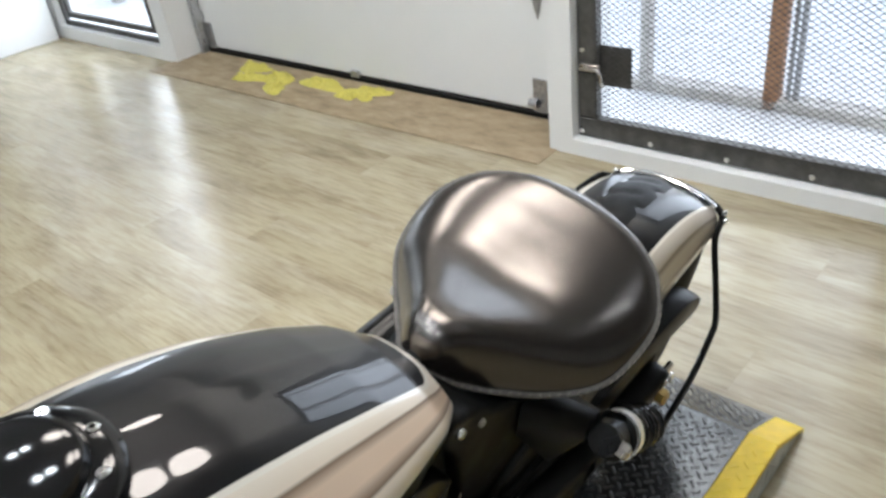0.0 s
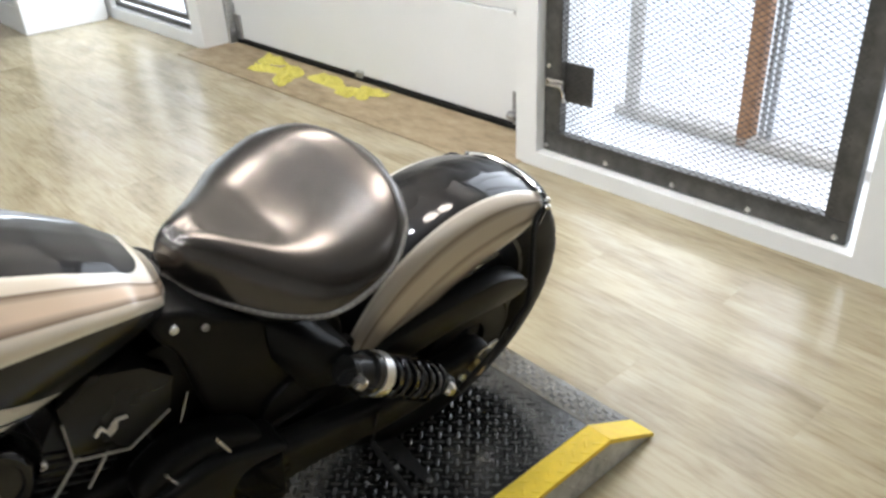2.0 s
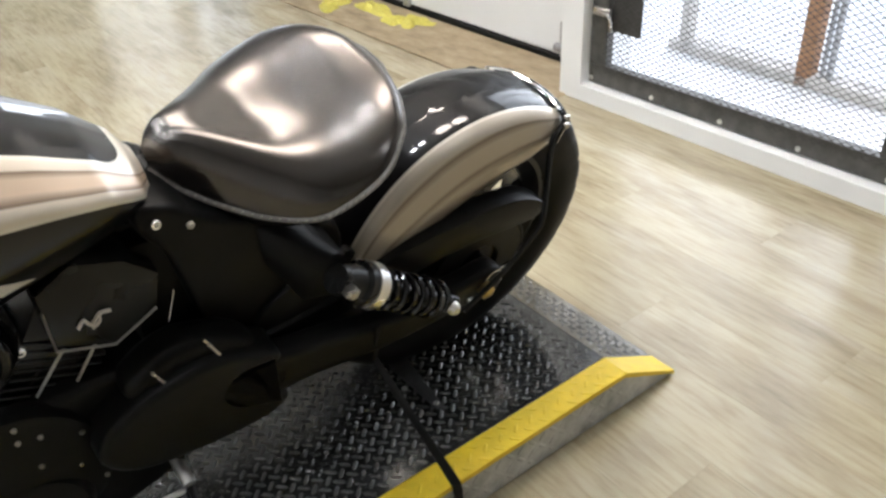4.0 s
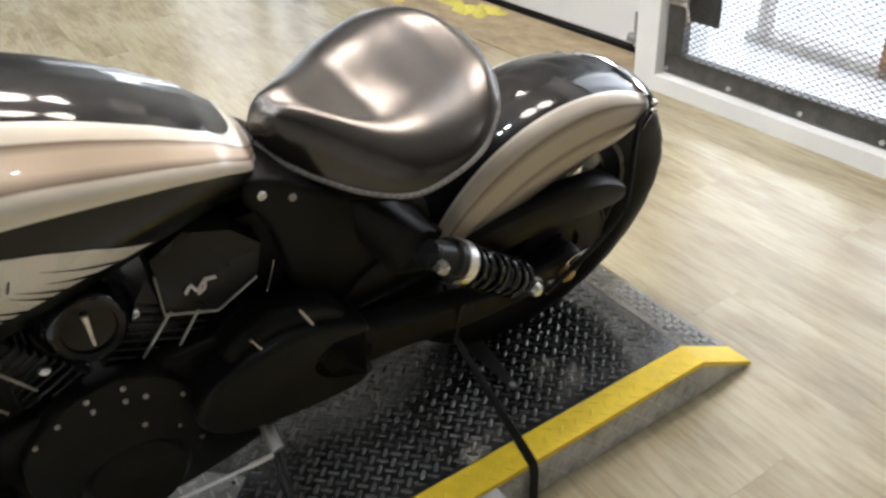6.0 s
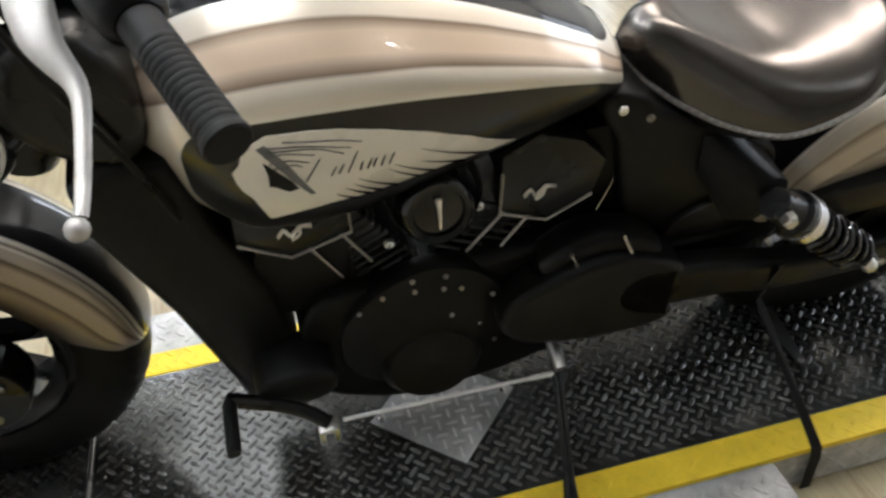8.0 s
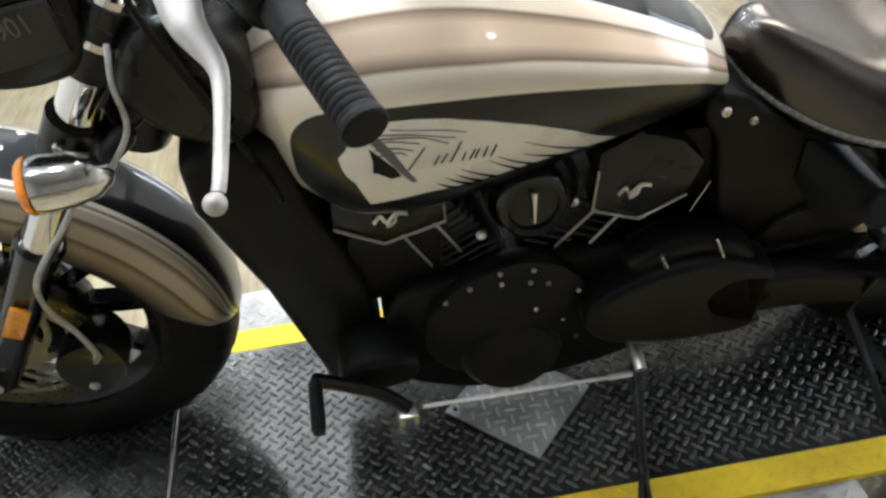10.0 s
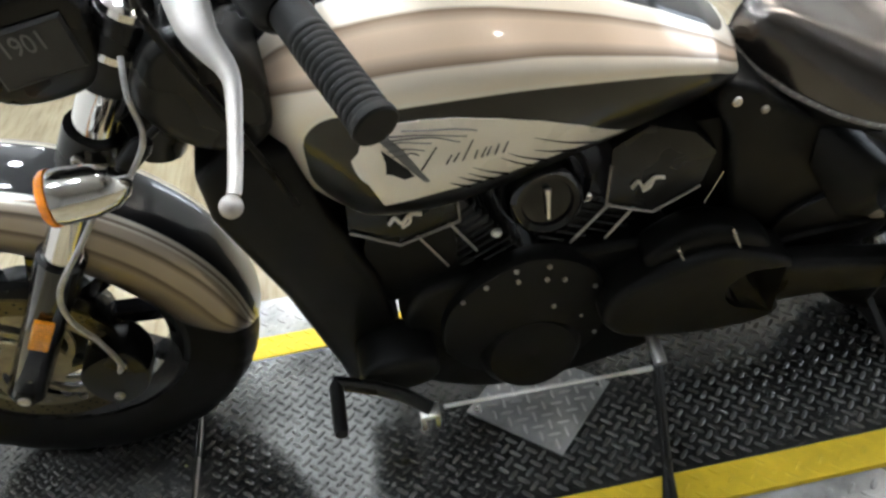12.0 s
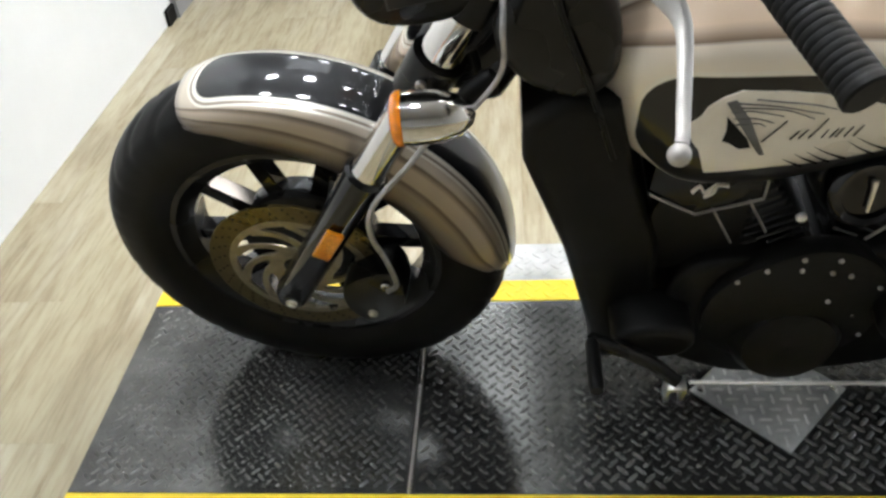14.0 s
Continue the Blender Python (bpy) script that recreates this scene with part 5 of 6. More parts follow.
part("frame_bolt", bm, M["alu"], sc, "bright frame bolt")
bm = bmesh.new()
bolt_head(bm, (0.352, -0.096, 0.665), (0, -1, 0), 0.0055, 0.005)
part("frame_bolt", bm, M["steel"], sc)
part("lower_frame", prism(rounded([(0.44, 0.44), (0.575, 0.50), (0.615, 0.46), (0.622, 0.39), (0.56, 0.35), (0.44, 0.345)], 4), -0.108, -0.088, 0.008, 2), M["black_wrinkle"], fr)
# Added block that hides the bright floor behind the rear cylinder.
part("battery_box", box((0.27, -0.075, 0.40), (0.40, 0.075, 0.64), 0.012, 2), M["black_wrinkle"], bike, "black filler block behind the rear cylinder")
part("rear_frame", prism(rounded([(0.40, 0.60), (0.50, 0.585), (0.585, 0.53), (0.61, 0.44), (0.56, 0.39), (0.42, 0.40)], 4), -0.06, 0.10, 0.01, 2), M["black_wrinkle"], fr)
crank = part("crankcase", prism(rounded([(-0.114, 0.20), (-0.128, 0.345), (-0.090, 0.43), (0.03, 0.45), (0.16, 0.46), (0.30, 0.44), (0.36, 0.36), (0.33, 0.20), (0.20, 0.13), (0.04, 0.11), (-0.05, 0.14)], 4), -0.115, 0.115, 0.014, 3), M["black_wrinkle"], bike, "black engine crankcase")


def cylinder(cx, cz, lean, ol):
    """A finned barrel with its head under a faceted cover."""
    c = Vector((cx, 0, cz))
    d = Vector((math.sin(lean), 0, math.cos(lean)))
    t = Vector((d.z, 0, -d.x))
    cy = None
    for k in range(9):
        bm = bmesh.new()
        p = c + d * (0.03 + k * 0.016)
        vs = [bm.verts.new(p + t * a + Vector((0, b, 0)) + d * e) for a in (-0.062, 0.062) for b in (-0.088, 0.088) for e in (0.0, 0.006)]
        bmesh.ops.convex_hull(bm, input=vs)
        bmesh.ops.bevel(bm, geom=bm.edges[:], offset=0.002, segments=1, affect="EDGES")
        if cy is None:
            bm2 = bmesh.new()
            vs = [bm2.verts.new(c + t * a + Vector((0, b, 0)) + d * e) for a in (-0.055, 0.055) for b in (-0.085, 0.085) for e in (0.0, 0.22)]
            bmesh.ops.convex_hull(bm2, input=vs)
            cy = part("cylinder", bm2, M["black_satin"], bike, "black engine cylinder")
        part("fin", bm, M["black_satin"], cy)
    part("head_cover", prism(ol, -0.106, 0.105, 0.006, 2), M["black_satin"], cy, "faceted black head cover")
    return cy


cy1 = cylinder(0.02, 0.40, radians(-32), [(-0.040, 0.645), (-0.038, 0.570), (-0.117, 0.542), (-0.180, 0.585), (-0.177, 0.640), (-0.12, 0.69)])
cy2 = cylinder(0.10, 0.39, radians(28), [(0.155, 0.650), (0.159, 0.547), (0.228, 0.515), (0.292, 0.556), (0.300, 0.612), (0.262, 0.655), (0.20, 0.680)])


def edge_line(cy, pts, y=-0.108):
    part("bright_edge", tube([(x, y, z) for x, z in pts], 0.0026, 6, True, 0.7), M["cast_alu"], cy, "machined bright edge")


edge_line(cy1, [(-0.040, 0.618), (-0.038, 0.570), (-0.117, 0.542), (-0.178, 0.584)])
edge_line(cy1, [(-0.054, 0.562), (-0.014, 0.485)], -0.096)
edge_line(cy1, [(-0.097, 0.548), (-0.055, 0.462)], -0.096)
edge_line(cy2, [(0.157, 0.622), (0.159, 0.547), (0.228, 0.515), (0.288, 0.553)])
edge_line(cy2, [(0.173, 0.540), (0.120, 0.463)], -0.096)
edge_line(cy2, [(0.209, 0.523), (0.160, 0.440)], -0.096)
part("bright_edge", tube([(0.313, -0.112, 0.578), (0.299, -0.112, 0.520)], 0.0016, 6, True, 0.7), M["steel"], cy2, "machined bright edge")


def badge(cy, cx, cz):
    """A small cream scroll-shaped mark, as plain curves."""
    bm = tube(smooth_path([(cx - 0.022, -0.109, cz - 0.002), (cx - 0.014, -0.109, cz + 0.008), (cx - 0.006, -0.109, cz - 0.004), (cx + 0.006, -0.109, cz + 0.010), (cx + 0.020, -0.109, cz + 0.008)], 5), [0.0035] * 21, 6, True, 0.6)
    add_tube(bm, smooth_path([(cx - 0.006, -0.109, cz - 0.012), (cx + 0.004, -0.109, cz - 0.004), (cx + 0.006, -0.109, cz + 0.012)], 5), 0.003, 6, True, 0.6)
    part("badge", bm, M["cream"], cy, "small cream scroll badge")


badge(cy1, -0.106, 0.590)
badge(cy2, 0.212, 0.576)
# round horn cover between the cylinders
hc = part("horn_cover", lathe([(-0.03, 0.0), (-0.03, 0.048), (0.014, 0.048), (0.022, 0.046), (0.027, 0.040), (0.025, 0.033), (0.020, 0.031), (0.021, 0.0)], (0.066, -0.118, 0.606), (0, -1, 0.35), 36), M["black_gloss"], bike, "round glossy black horn cover")
part("bright_bar", tube([(0.066, -0.136, 0.634), (0.066, -0.142, 0.622), (0.066, -0.150, 0.594)], [0.0045, 0.0028, 0.0018], 8), M["alu"], hc, "bright centre bar")
part("hood", lathe([(-0.03, 0.060), (0.012, 0.061), (0.018, 0.057), (0.012, 0.051)], (0.066, -0.112, 0.622), (0, -1, 0.3), 24), M["black_satin"], hc)
for x, z in [(0.005, 0.56), (0.120, 0.60)]:
    bm = bmesh.new()
    bolt_head(bm, (x, -0.128, z), (0, -1, 0), 0.007, 0.006)
    part("cover_bolt", bm, M["alu"], hc)
# Added block closing most of the bright gap between front frame and crankcase.
part("hose_block", prism(rounded([(-0.165, 0.405), (-0.155, 0.56), (-0.05, 0.56), (-0.045, 0.42), (-0.10, 0.395)], 4), -0.09, 0.09, 0.01, 2), M["black_wrinkle"], fr)
# stator cover with its ring of bolts
sv = part("stator_cover", prism(rounded([(-0.06, 0.40), (0.03, 0.48), (0.11, 0.47), (0.165, 0.40), (0.175, 0.27), (0.12, 0.20), (0.0, 0.20), (-0.07, 0.28)], 4), -0.132, -0.10, 0.008, 2), M["black_wrinkle"], bike, "black engine side cover")
for x, z in [(0.033, 0.470), (0.080, 0.467), (0.104, 0.430), (0.152, 0.399), (-0.009, 0.445), (-0.043, 0.420), (0.092, 0.366), (0.137, 0.327), (0.164, 0.270), (0.036, 0.445), (0.078, 0.438)]:
    bm = bmesh.new()
    bolt_head(bm, (x, -0.132, z), (0, -1, 0), 0.0037, 0.004)
    part("cover_bolt", bm, M["steel"], sv)
part("oil_filter_cover", lathe([(-0.04, 0.0), (-0.04, 0.082), (0.015, 0.082), (0.032, 0.068), (0.036, 0.045), (0.030, 0.0)], (0.062, -0.118, 0.252), (0, -1, 0.25), 36), M["black_wrinkle"], bike, "round black lower cover")
pc = part("drive_cover", prism(rounded([(0.158, 0.345), (0.172, 0.402), (0.215, 0.436), (0.28, 0.460), (0.335, 0.463), (0.396, 0.436), (0.438, 0.408), (0.425, 0.392), (0.378, 0.398), (0.356, 0.372), (0.375, 0.335), (0.425, 0.312), (0.450, 0.285), (0.408, 0.258), (0.30, 0.262), (0.205, 0.288)], 4), -0.168, -0.10, 0.014, 4), M["black_wrinkle"], bike, "satin black final drive cover")
part("gearbox_cover", prism(rounded([(0.215, 0.435), (0.245, 0.480), (0.30, 0.498), (0.372, 0.470), (0.415, 0.420), (0.40, 0.375), (0.30, 0.365)], 4), -0.150, -0.09, 0.024, 5), M["black_wrinkle"], bike, "rounded satin black gearbox cover")
for p in [(0.253, -0.152, 0.483, 0.277, -0.158, 0.430), (0.330, -0.146, 0.496, 0.352, -0.156, 0.448)]:
    part("hose_clamp", tube([p[:3], p[3:]], 0.0026, 8), M["steel"], pc, "steel hose clamp")

part("lower_frame", prism(rounded([(0.33, 0.40), (0.48, 0.41), (0.62, 0.40), (0.63, 0.33), (0.48, 0.29), (0.33, 0.28)], 4), -0.095, 0.095, 0.01, 2), M["black_wrinkle"], fr)

# -- swingarm, belt, shocks --
sw = part("swingarm", prism(rounded([(0.38, 0.40), (0.50, 0.385), (0.65, 0.345), (0.80, 0.345), (0.885, 0.345), (0.895, 0.285), (0.80, 0.275), (0.65, 0.275), (0.50, 0.30), (0.39, 0.31)], 4), -0.165, -0.120, 0.016, 4), M["black_wrinkle"], bike, "black swingarm")
part("arm", prism(rounded([(0.38, 0.40), (0.50, 0.385), (0.65, 0.345), (0.80, 0.345), (0.885, 0.345), (0.895, 0.285), (0.80, 0.275), (0.65, 0.275), (0.50, 0.30), (0.39, 0.31)], 4), 0.120, 0.165, 0.008, 2), M["black_satin"], sw)
part("pivot", tube([(0.41, -0.165, 0.35), (0.41, 0.165, 0.35)], 0.035, 20), M["black_satin"], sw)
bm = bmesh.new()
add_lathe(bm, [(0, 0.016), (0.014, 0.016), (0.018, 0.010), (0.018, 0.0)], (0.85, -0.167, 0.315), (0, -1, 0), 6)
part("axle_nut", bm, M["brass"], sw, "dull brass-coloured axle nut")
ring = [(RX - 0.002 + 0.021 * math.cos(a), -0.168, 0.330 + 0.021 * math.sin(a)) for a in [k * 0.35 - 0.6 for k in range(14)]]
part("axle_clip", tube(ring, 0.0026, 6), M["alu"], sw, "bright axle clip")
part("adjuster", tube([(0.885, -0.15, 0.315), (0.925, -0.15, 0.322)], 0.006, 8), M["steel"], sw, "steel axle adjuster")
bm = bmesh.new()
bolt_head(bm, (0.822, -0.166, 0.300), (0, -1, 0), 0.008, 0.007)
part("arm_bolt", bm, M["alu"], sw)
belt = [(0.30 + 0.05 * math.cos(a), -0.105, 0.33 + 0.05 * math.sin(a)) for a in [math.pi / 2 + k * math.pi / 10 for k in range(11)]] + [(RX + 0.11 * math.cos(a), -0.105, RZ + 0.11 * math.sin(a)) for a in [-math.pi / 2 + k * math.pi / 14 for k in range(15)]]
bm = bmesh.new()
ra = [bm.verts.new((x, y - 0.012, z)) for x, y, z in belt]
rb = [bm.verts.new((x, y + 0.012, z)) for x, y, z in belt]
for k in range(len(belt)):
    q = (k + 1) % len(belt)
    bm.faces.new((ra[k], ra[q], rb[q], rb[k]))
bl = part("drive_belt", bm, M["rubber"], bike, "black toothed drive belt")
so = bl.modifiers.new("thickness", "SOLIDIFY")
so.thickness = 0.005
bm = bmesh.new()
t0, t1 = Vector((0.30, -0.105, 0.2785)), Vector((RX, -0.105, RZ - 0.1115))
for k in range(72):
    c = t0 + (t1 - t0) * ((k + 0.5) / 72)
    add_box(bm, (c.x - 0.0022, c.y - 0.011, c.z + 0.0005), (c.x + 0.0022, c.y + 0.011, c.z + 0.0045))
te = part("belt_teeth", bm, M["rubber"], bl, smooth=None)
te["kind"] = "stuff"
part("pulley", lathe([(-0.014, 0.05), (-0.014, 0.106), (0.014, 0.106), (0.014, 0.05), (-0.014, 0.05)], (RX, -0.105, RZ), (0, 1, 0), 48), M["black_wrinkle"], rw, "black drive pulley")
part("pulley_web", lathe([(-0.006, 0.02), (-0.008, 0.06), (-0.003, 0.098), (0.003, 0.098), (0.003, 0.02)], (RX, -0.105, RZ), (0, 1, 0), 40), M["black_satin"], rw)
part("rear_disc", lathe([(-0.0025, 0.03), (-0.0025, 0.149), (0.0025, 0.149), (0.0025, 0.03)], (RX, 0.098, RZ), (0, 1, 0), 48), M["black_satin"], rw)
part("belt_guard", prism(rounded([(0.595, 0.44), (0.65, 0.475), (0.78, 0.485), (0.91, 0.482), (0.985, 0.445), (0.990, 0.415), (0.95, 0.405), (0.82, 0.415), (0.68, 0.405), (0.61, 0.405)], 4), -0.140, -0.095, 0.010, 2), M["plastic_black"], bike, "long black belt guard")


def shock_boss(s, o):
    """The frame's boss that carries the shock's upper eye."""
    bm = bmesh.new()
    vs = [bm.verts.new((x, s * 0.100, z)) for x, z in ((0.44, 0.615), (0.49, 0.605), (0.545, 0.565), (0.55, 0.53), (0.50, 0.51), (0.45, 0.54))]
    vs += [bm.verts.new((x, s * 0.140, z)) for x, z in ((0.555, 0.52), (0.570, 0.475), (0.545, 0.455), (0.49, 0.475))]
    vs += [bm.verts.new((0.517 + 0.027 * math.cos(k * 0.628), s * (o - 0.024), 0.560 + 0.027 * math.sin(k * 0.628))) for k in range(10)]
    bmesh.ops.convex_hull(bm, input=vs)
    part("shock_boss", bm, M["black_wrinkle"], fr, smooth=50)


def shock(s):
    o = 0.195 if s < 0 else 0.15
    a, b = Vector((0.517, s * o, 0.560)), Vector((0.736, s * o, 0.374))
    d = (b - a).normalized()
    L = (b - a).length
    sh_ = part("shock", tube([a - d * 0.012, a + d * 0.03, a + d * 0.035, a + d * 0.05, a + d * 0.055, b - d * 0.05, b + d * 0.012], [0.022, 0.027, 0.034, 0.034, 0.016, 0.015, 0.017], 20), M["black_satin"], bike, "black coil-over rear shock")
    part("preload_ring", tube([a + d * 0.050, a + d * 0.072], 0.036, 28), M["alu"], sh_, "bright preload ring")
    pts, n = [], 110
    u, w = frame_from(d)
    for k in range(n + 1):
        q = k / n
        an = q * 2 * math.pi * 7
        pts.append(a + d * (0.072 + (L - 0.072 - 0.045) * q) + 0.030 * (math.cos(an) * u + math.sin(an) * w))
    part("spring", tube(pts, 0.0048, 8), M["black_gloss"], sh_, "glossy black coil spring")
    bm = bmesh.new()
    add_lathe(bm, [(0.0, 0.0), (0.0, 0.012), (0.032, 0.012), (0.036, 0.008), (0.036, 0.0)], a, (0, s, 0), 6)
    part("upper_bolt", bm, M["steel"], sh_, "bright shock mounting bolt")
    bm = bmesh.new()
    add_lathe(bm, [(-0.03, 0.0), (-0.03, 0.012), (0.020, 0.012), (0.026, 0.007), (0.026, 0.0)], b, (0, s, 0), 12)
    part("lower_bolt", bm, M["alu"], sh_, "bright shock mounting bolt")
    shock_boss(s, o)
    part("lower_mount", tube([(0.736, s * 0.12, 0.345), (0.736, s * (o - 0.01), 0.374)], 0.018, 16), M["black_satin"], sh_)


shock(-1)
shock(1)

# -- bars, lever, headlight --
bar = smooth_path([(-0.29, 0.0, 0.985), (-0.285, -0.08, 0.990), (-0.245, -0.16, 1.035), (-0.203, -0.225, 1.050), (-0.165, -0.321, 1.0347), (-0.1375, -0.389, 1.024)], 8)
hb = part("handlebar", tube([Vector((p.x, -p.y, p.z)) for p in bar[::-1]] + bar[1:], 0.0125, 14), M["black_satin"], bike, "black pulled-back handlebar")
for s in (-1, 1):
    ga, gb = Vector((-0.187, s * 0.265, 1.0435)), Vector((-0.1365, s * 0.392, 1.0235))
    pts, rad = [], []
    for k in range(93):
        q = k / 92
        pts.append(ga + (gb - ga) * q)
        rad.append((0.0152 if k == 92 else 0.0168) if q > 0.95 else ((0.0158 if (k % 4) else 0.0150) if q > 0.35 else 0.0154))
    part("grip", tube(pts, rad, 20), M["grip"], hb, "ribbed black rubber grip")
    ax = (gb - ga).normalized()
    part("switch_box", tube([ga - ax * q for q in (0.060, 0.056, 0.012, -0.012, -0.017, -0.022)], [0.021, 0.026, 0.027, 0.0245, 0.0225, 0.017], 20), M["plastic_black"], hb, "black switch housing")
    lk = [(-0.258, 0.203, 1.030, 0.0165), (-0.252, 0.235, 1.028, 0.0165), (-0.247, 0.260, 1.021, 0.0140), (-0.239, 0.275, 1.013, 0.0110), (-0.231, 0.288, 1.006, 0.0082), (-0.2280, 0.302, 1.000, 0.0064),
          (-0.2300, 0.330, 0.990, 0.0054), (-0.2330, 0.356, 0.981, 0.0052), (-0.2350, 0.374, 0.977, 0.0050), (-0.2365, 0.381, 0.975, 0.0050)]
    lv = smooth_path([(x, s * y, z) for x, y, z, r in lk], 5)
    lr = [lk[min(k // 5, 9)][3] + (lk[min(k // 5 + 1, 9)][3] - lk[min(k // 5, 9)][3]) * (k % 5) / 5 for k in range(len(lv))]
    bm = tube(lv, lr, 14, True, 0.55)
    bmesh.ops.create_uvsphere(bm, u_segments=16, v_segments=10, radius=0.0082, matrix=Matrix.Translation((-0.239, s * 0.389, 0.973)))
    part("lever", bm, M["cast_alu"], hb, "polished aluminium lever")
    part("lever_perch", tube([(-0.21, s * 0.185, 1.032), (-0.262, s * 0.205, 1.032)], 0.016, 12), M["black_satin"], hb)
part("riser", tube([(-0.33, -0.035, 0.925), (-0.29, -0.035, 0.985)], 0.016, 14), M["black_satin"], hb)
part("riser", tube([(-0.33, 0.035, 0.925), (-0.29, 0.035, 0.985)], 0.016, 14), M["black_satin"], hb)
def lamp_part(name, bm, mat, parent, label="", smooth=40):
    bmesh.ops.translate(bm, vec=(-0.008, 0, -0.012), verts=bm.verts[:])
    return hpart(name, bm, mat, parent, label, smooth)


bm = prism(rounded([(-0.50, 0.955), (-0.42, 0.985), (-0.375, 0.965), (-0.375, 0.895), (-0.40, 0.855), (-0.47, 0.850), (-0.505, 0.885)], 4), -0.105, 0.105, 0.018, 3)
hl = lamp_part("headlight", bm, M["black_satin"], bike, "black boxy headlight housing")
bm = prism([(-0.475, 0.945), (-0.392, 0.955), (-0.388, 0.892), (-0.470, 0.880)], -0.111, -0.104, 0.003, 1)
lamp_part("side_plate", bm, M["side_grey"], hl, "dark side plate of the headlight")
cu = bpy.data.curves.new("year_text", "FONT")
cu.body, cu.size, cu.extrude, cu.align_x = "1901", 0.034, 0.0006, "CENTER"
tx = new("year_text", cu)
bpy.context.view_layer.update()
tme = bpy.data.meshes.new_from_object(tx)
bpy.data.objects.remove(tx)
bm = bmesh.new()
bm.from_mesh(tme)
bmesh.ops.transform(bm, matrix=Matrix.Translation((-0.433, -0.1122, 0.921)) @ pose(0, 0, 0, 90, -6, 0) @ Matrix.Diagonal((0.66, 0.92, 1, 1)), verts=bm.verts[:])
lamp_part("year_number", bm, M["grey_print"], hl, "grey printed year number", None)
lamp_part("headlight_lens", lathe([(0, 0.0), (0.012, 0.05), (0.0, 0.075), (-0.02, 0.08)], (-0.505, 0, 0.905), (-1, 0, 0.05), 32), M["chrome"], hl, "round clear headlight")
lamp_part("headlight_bracket", tube([(-0.44, 0, 0.86), (-0.40, 0, 0.80)], 0.02, 12), M["black_satin"], hl)
part("intake_shroud", prism(rounded([(-0.365, 0.83), (-0.33, 0.895), (-0.27, 0.90), (-0.235, 0.84), (-0.235, 0.765), (-0.275, 0.735), (-0.335, 0.765)], 4), -0.10, 0.10, 0.02, 3), M["black_satin"], bike, "black shroud round the steering head")

# -- turn signals --
for s in (-1, 1):
    c = Vector((-0.447, s * 0.165, 0.771))
    ax = (-1, 0, 0.03)
    sg = hpart("turn_signal", lathe([(0.030, 0.0285), (0.018, 0.0300), (-0.01, 0.0285), (-0.032, 0.0225), (-0.046, 0.012), (-0.050, 0.0)], c, ax, 28), M["chrome"], bike, "chrome bullet turn signal")
    hpart("lens", lathe([(0.029, 0.0306), (0.034, 0.0303), (0.039, 0.026), (0.042, 0.015), (0.043, 0.0)], c, ax, 28), M["amber"], sg, "amber signal lens")
    hpart("stalk", tube([c + Vector((0.0, -s * 0.02, -0.01)), Vector((-0.43, s * 0.115, 0.735))], 0.009, 10), M["chrome"], sg)

# -- cables --
for pts, r in (([(-0.353, -0.100, 0.891), (-0.354, -0.128, 0.866), (-0.357, -0.130, 0.812), (-0.393, -0.130, 0.755)], 0.0032),
               ([(-0.43, -0.135, 0.735), (-0.466, -0.14, 0.686), (-0.516, -0.145, 0.619), (-0.527, -0.145, 0.562), (-0.517, -0.14, 0.50), (-0.510, -0.14, 0.44), (-0.53, -0.12, 0.39)], 0.0036)):
    part("cable", tube(smooth_path(pts, 6), r, 8), M["zinc"], bike, "braided steel brake line")
for pts, r in (([(-0.335, -0.06, 0.90), (-0.355, -0.075, 0.85), (-0.385, -0.07, 0.80), (-0.41, -0.05, 0.78)], 0.006), ([(-0.30, -0.06, 0.88), (-0.335, -0.075, 0.80), (-0.385, -0.075, 0.755), (-0.415, -0.06, 0.735)], 0.005),
               ([(-0.33, 0.05, 0.90), (-0.37, -0.02, 0.84), (-0.390, -0.06, 0.815), (-0.385, -0.07, 0.76), (-0.42, -0.05, 0.735)], 0.0055)):
    part("cable", tube(smooth_path(pts, 6), r, 8), M["plastic_black"], bike, "black sheathed cable")
part("cable_connector", tube([(-0.365, -0.098, 0.782), (-0.372, -0.099, 0.776), (-0.395, -0.099, 0.754), (-0.40, -0.098, 0.748)], [0.008, 0.0125, 0.0125, 0.009], 10), M["plastic_black"], bike, "black cable connector")
part("clutch_cable", tube(smooth_path([(-0.25, -0.19, 1.03), (-0.31, -0.14, 0.98), (-0.30, -0.115, 0.88), (-0.26, -0.112, 0.76), (-0.23, -0.115, 0.66)], 6), 0.004, 8), M["plastic_black"], bike)

# -- controls and stand --
pg = part("foot_peg", tube([(-0.19, -0.105, 0.30), (-0.19, -0.175, 0.32)], 0.014, 14), M["black_satin"], bike, "black foot peg")
part("shift_peg", tube([(-0.238, -0.185, 0.352), (-0.239, -0.190, 0.353), (-0.239, -0.262, 0.363), (-0.239, -0.268, 0.364)], [0.009, 0.0102, 0.0102, 0.0088], 12), M["rubber"], pg, "rubber shift peg")
part("shift_arm", tube(smooth_path([(-0.240, -0.183, 0.354), (-0.20, -0.182, 0.325), (-0.15, -0.190, 0.295), (-0.112, -0.212, 0.276)], 5), 0.011, 10), M["black_satin"], pg)
part("peg_bracket", prism(rounded([(-0.205, 0.30), (-0.185, 0.345), (-0.13, 0.352), (-0.09, 0.33), (-0.095, 0.285), (-0.15, 0.268)], 4), -0.172, -0.09, 0.014, 3), M["black_wrinkle"], pg)
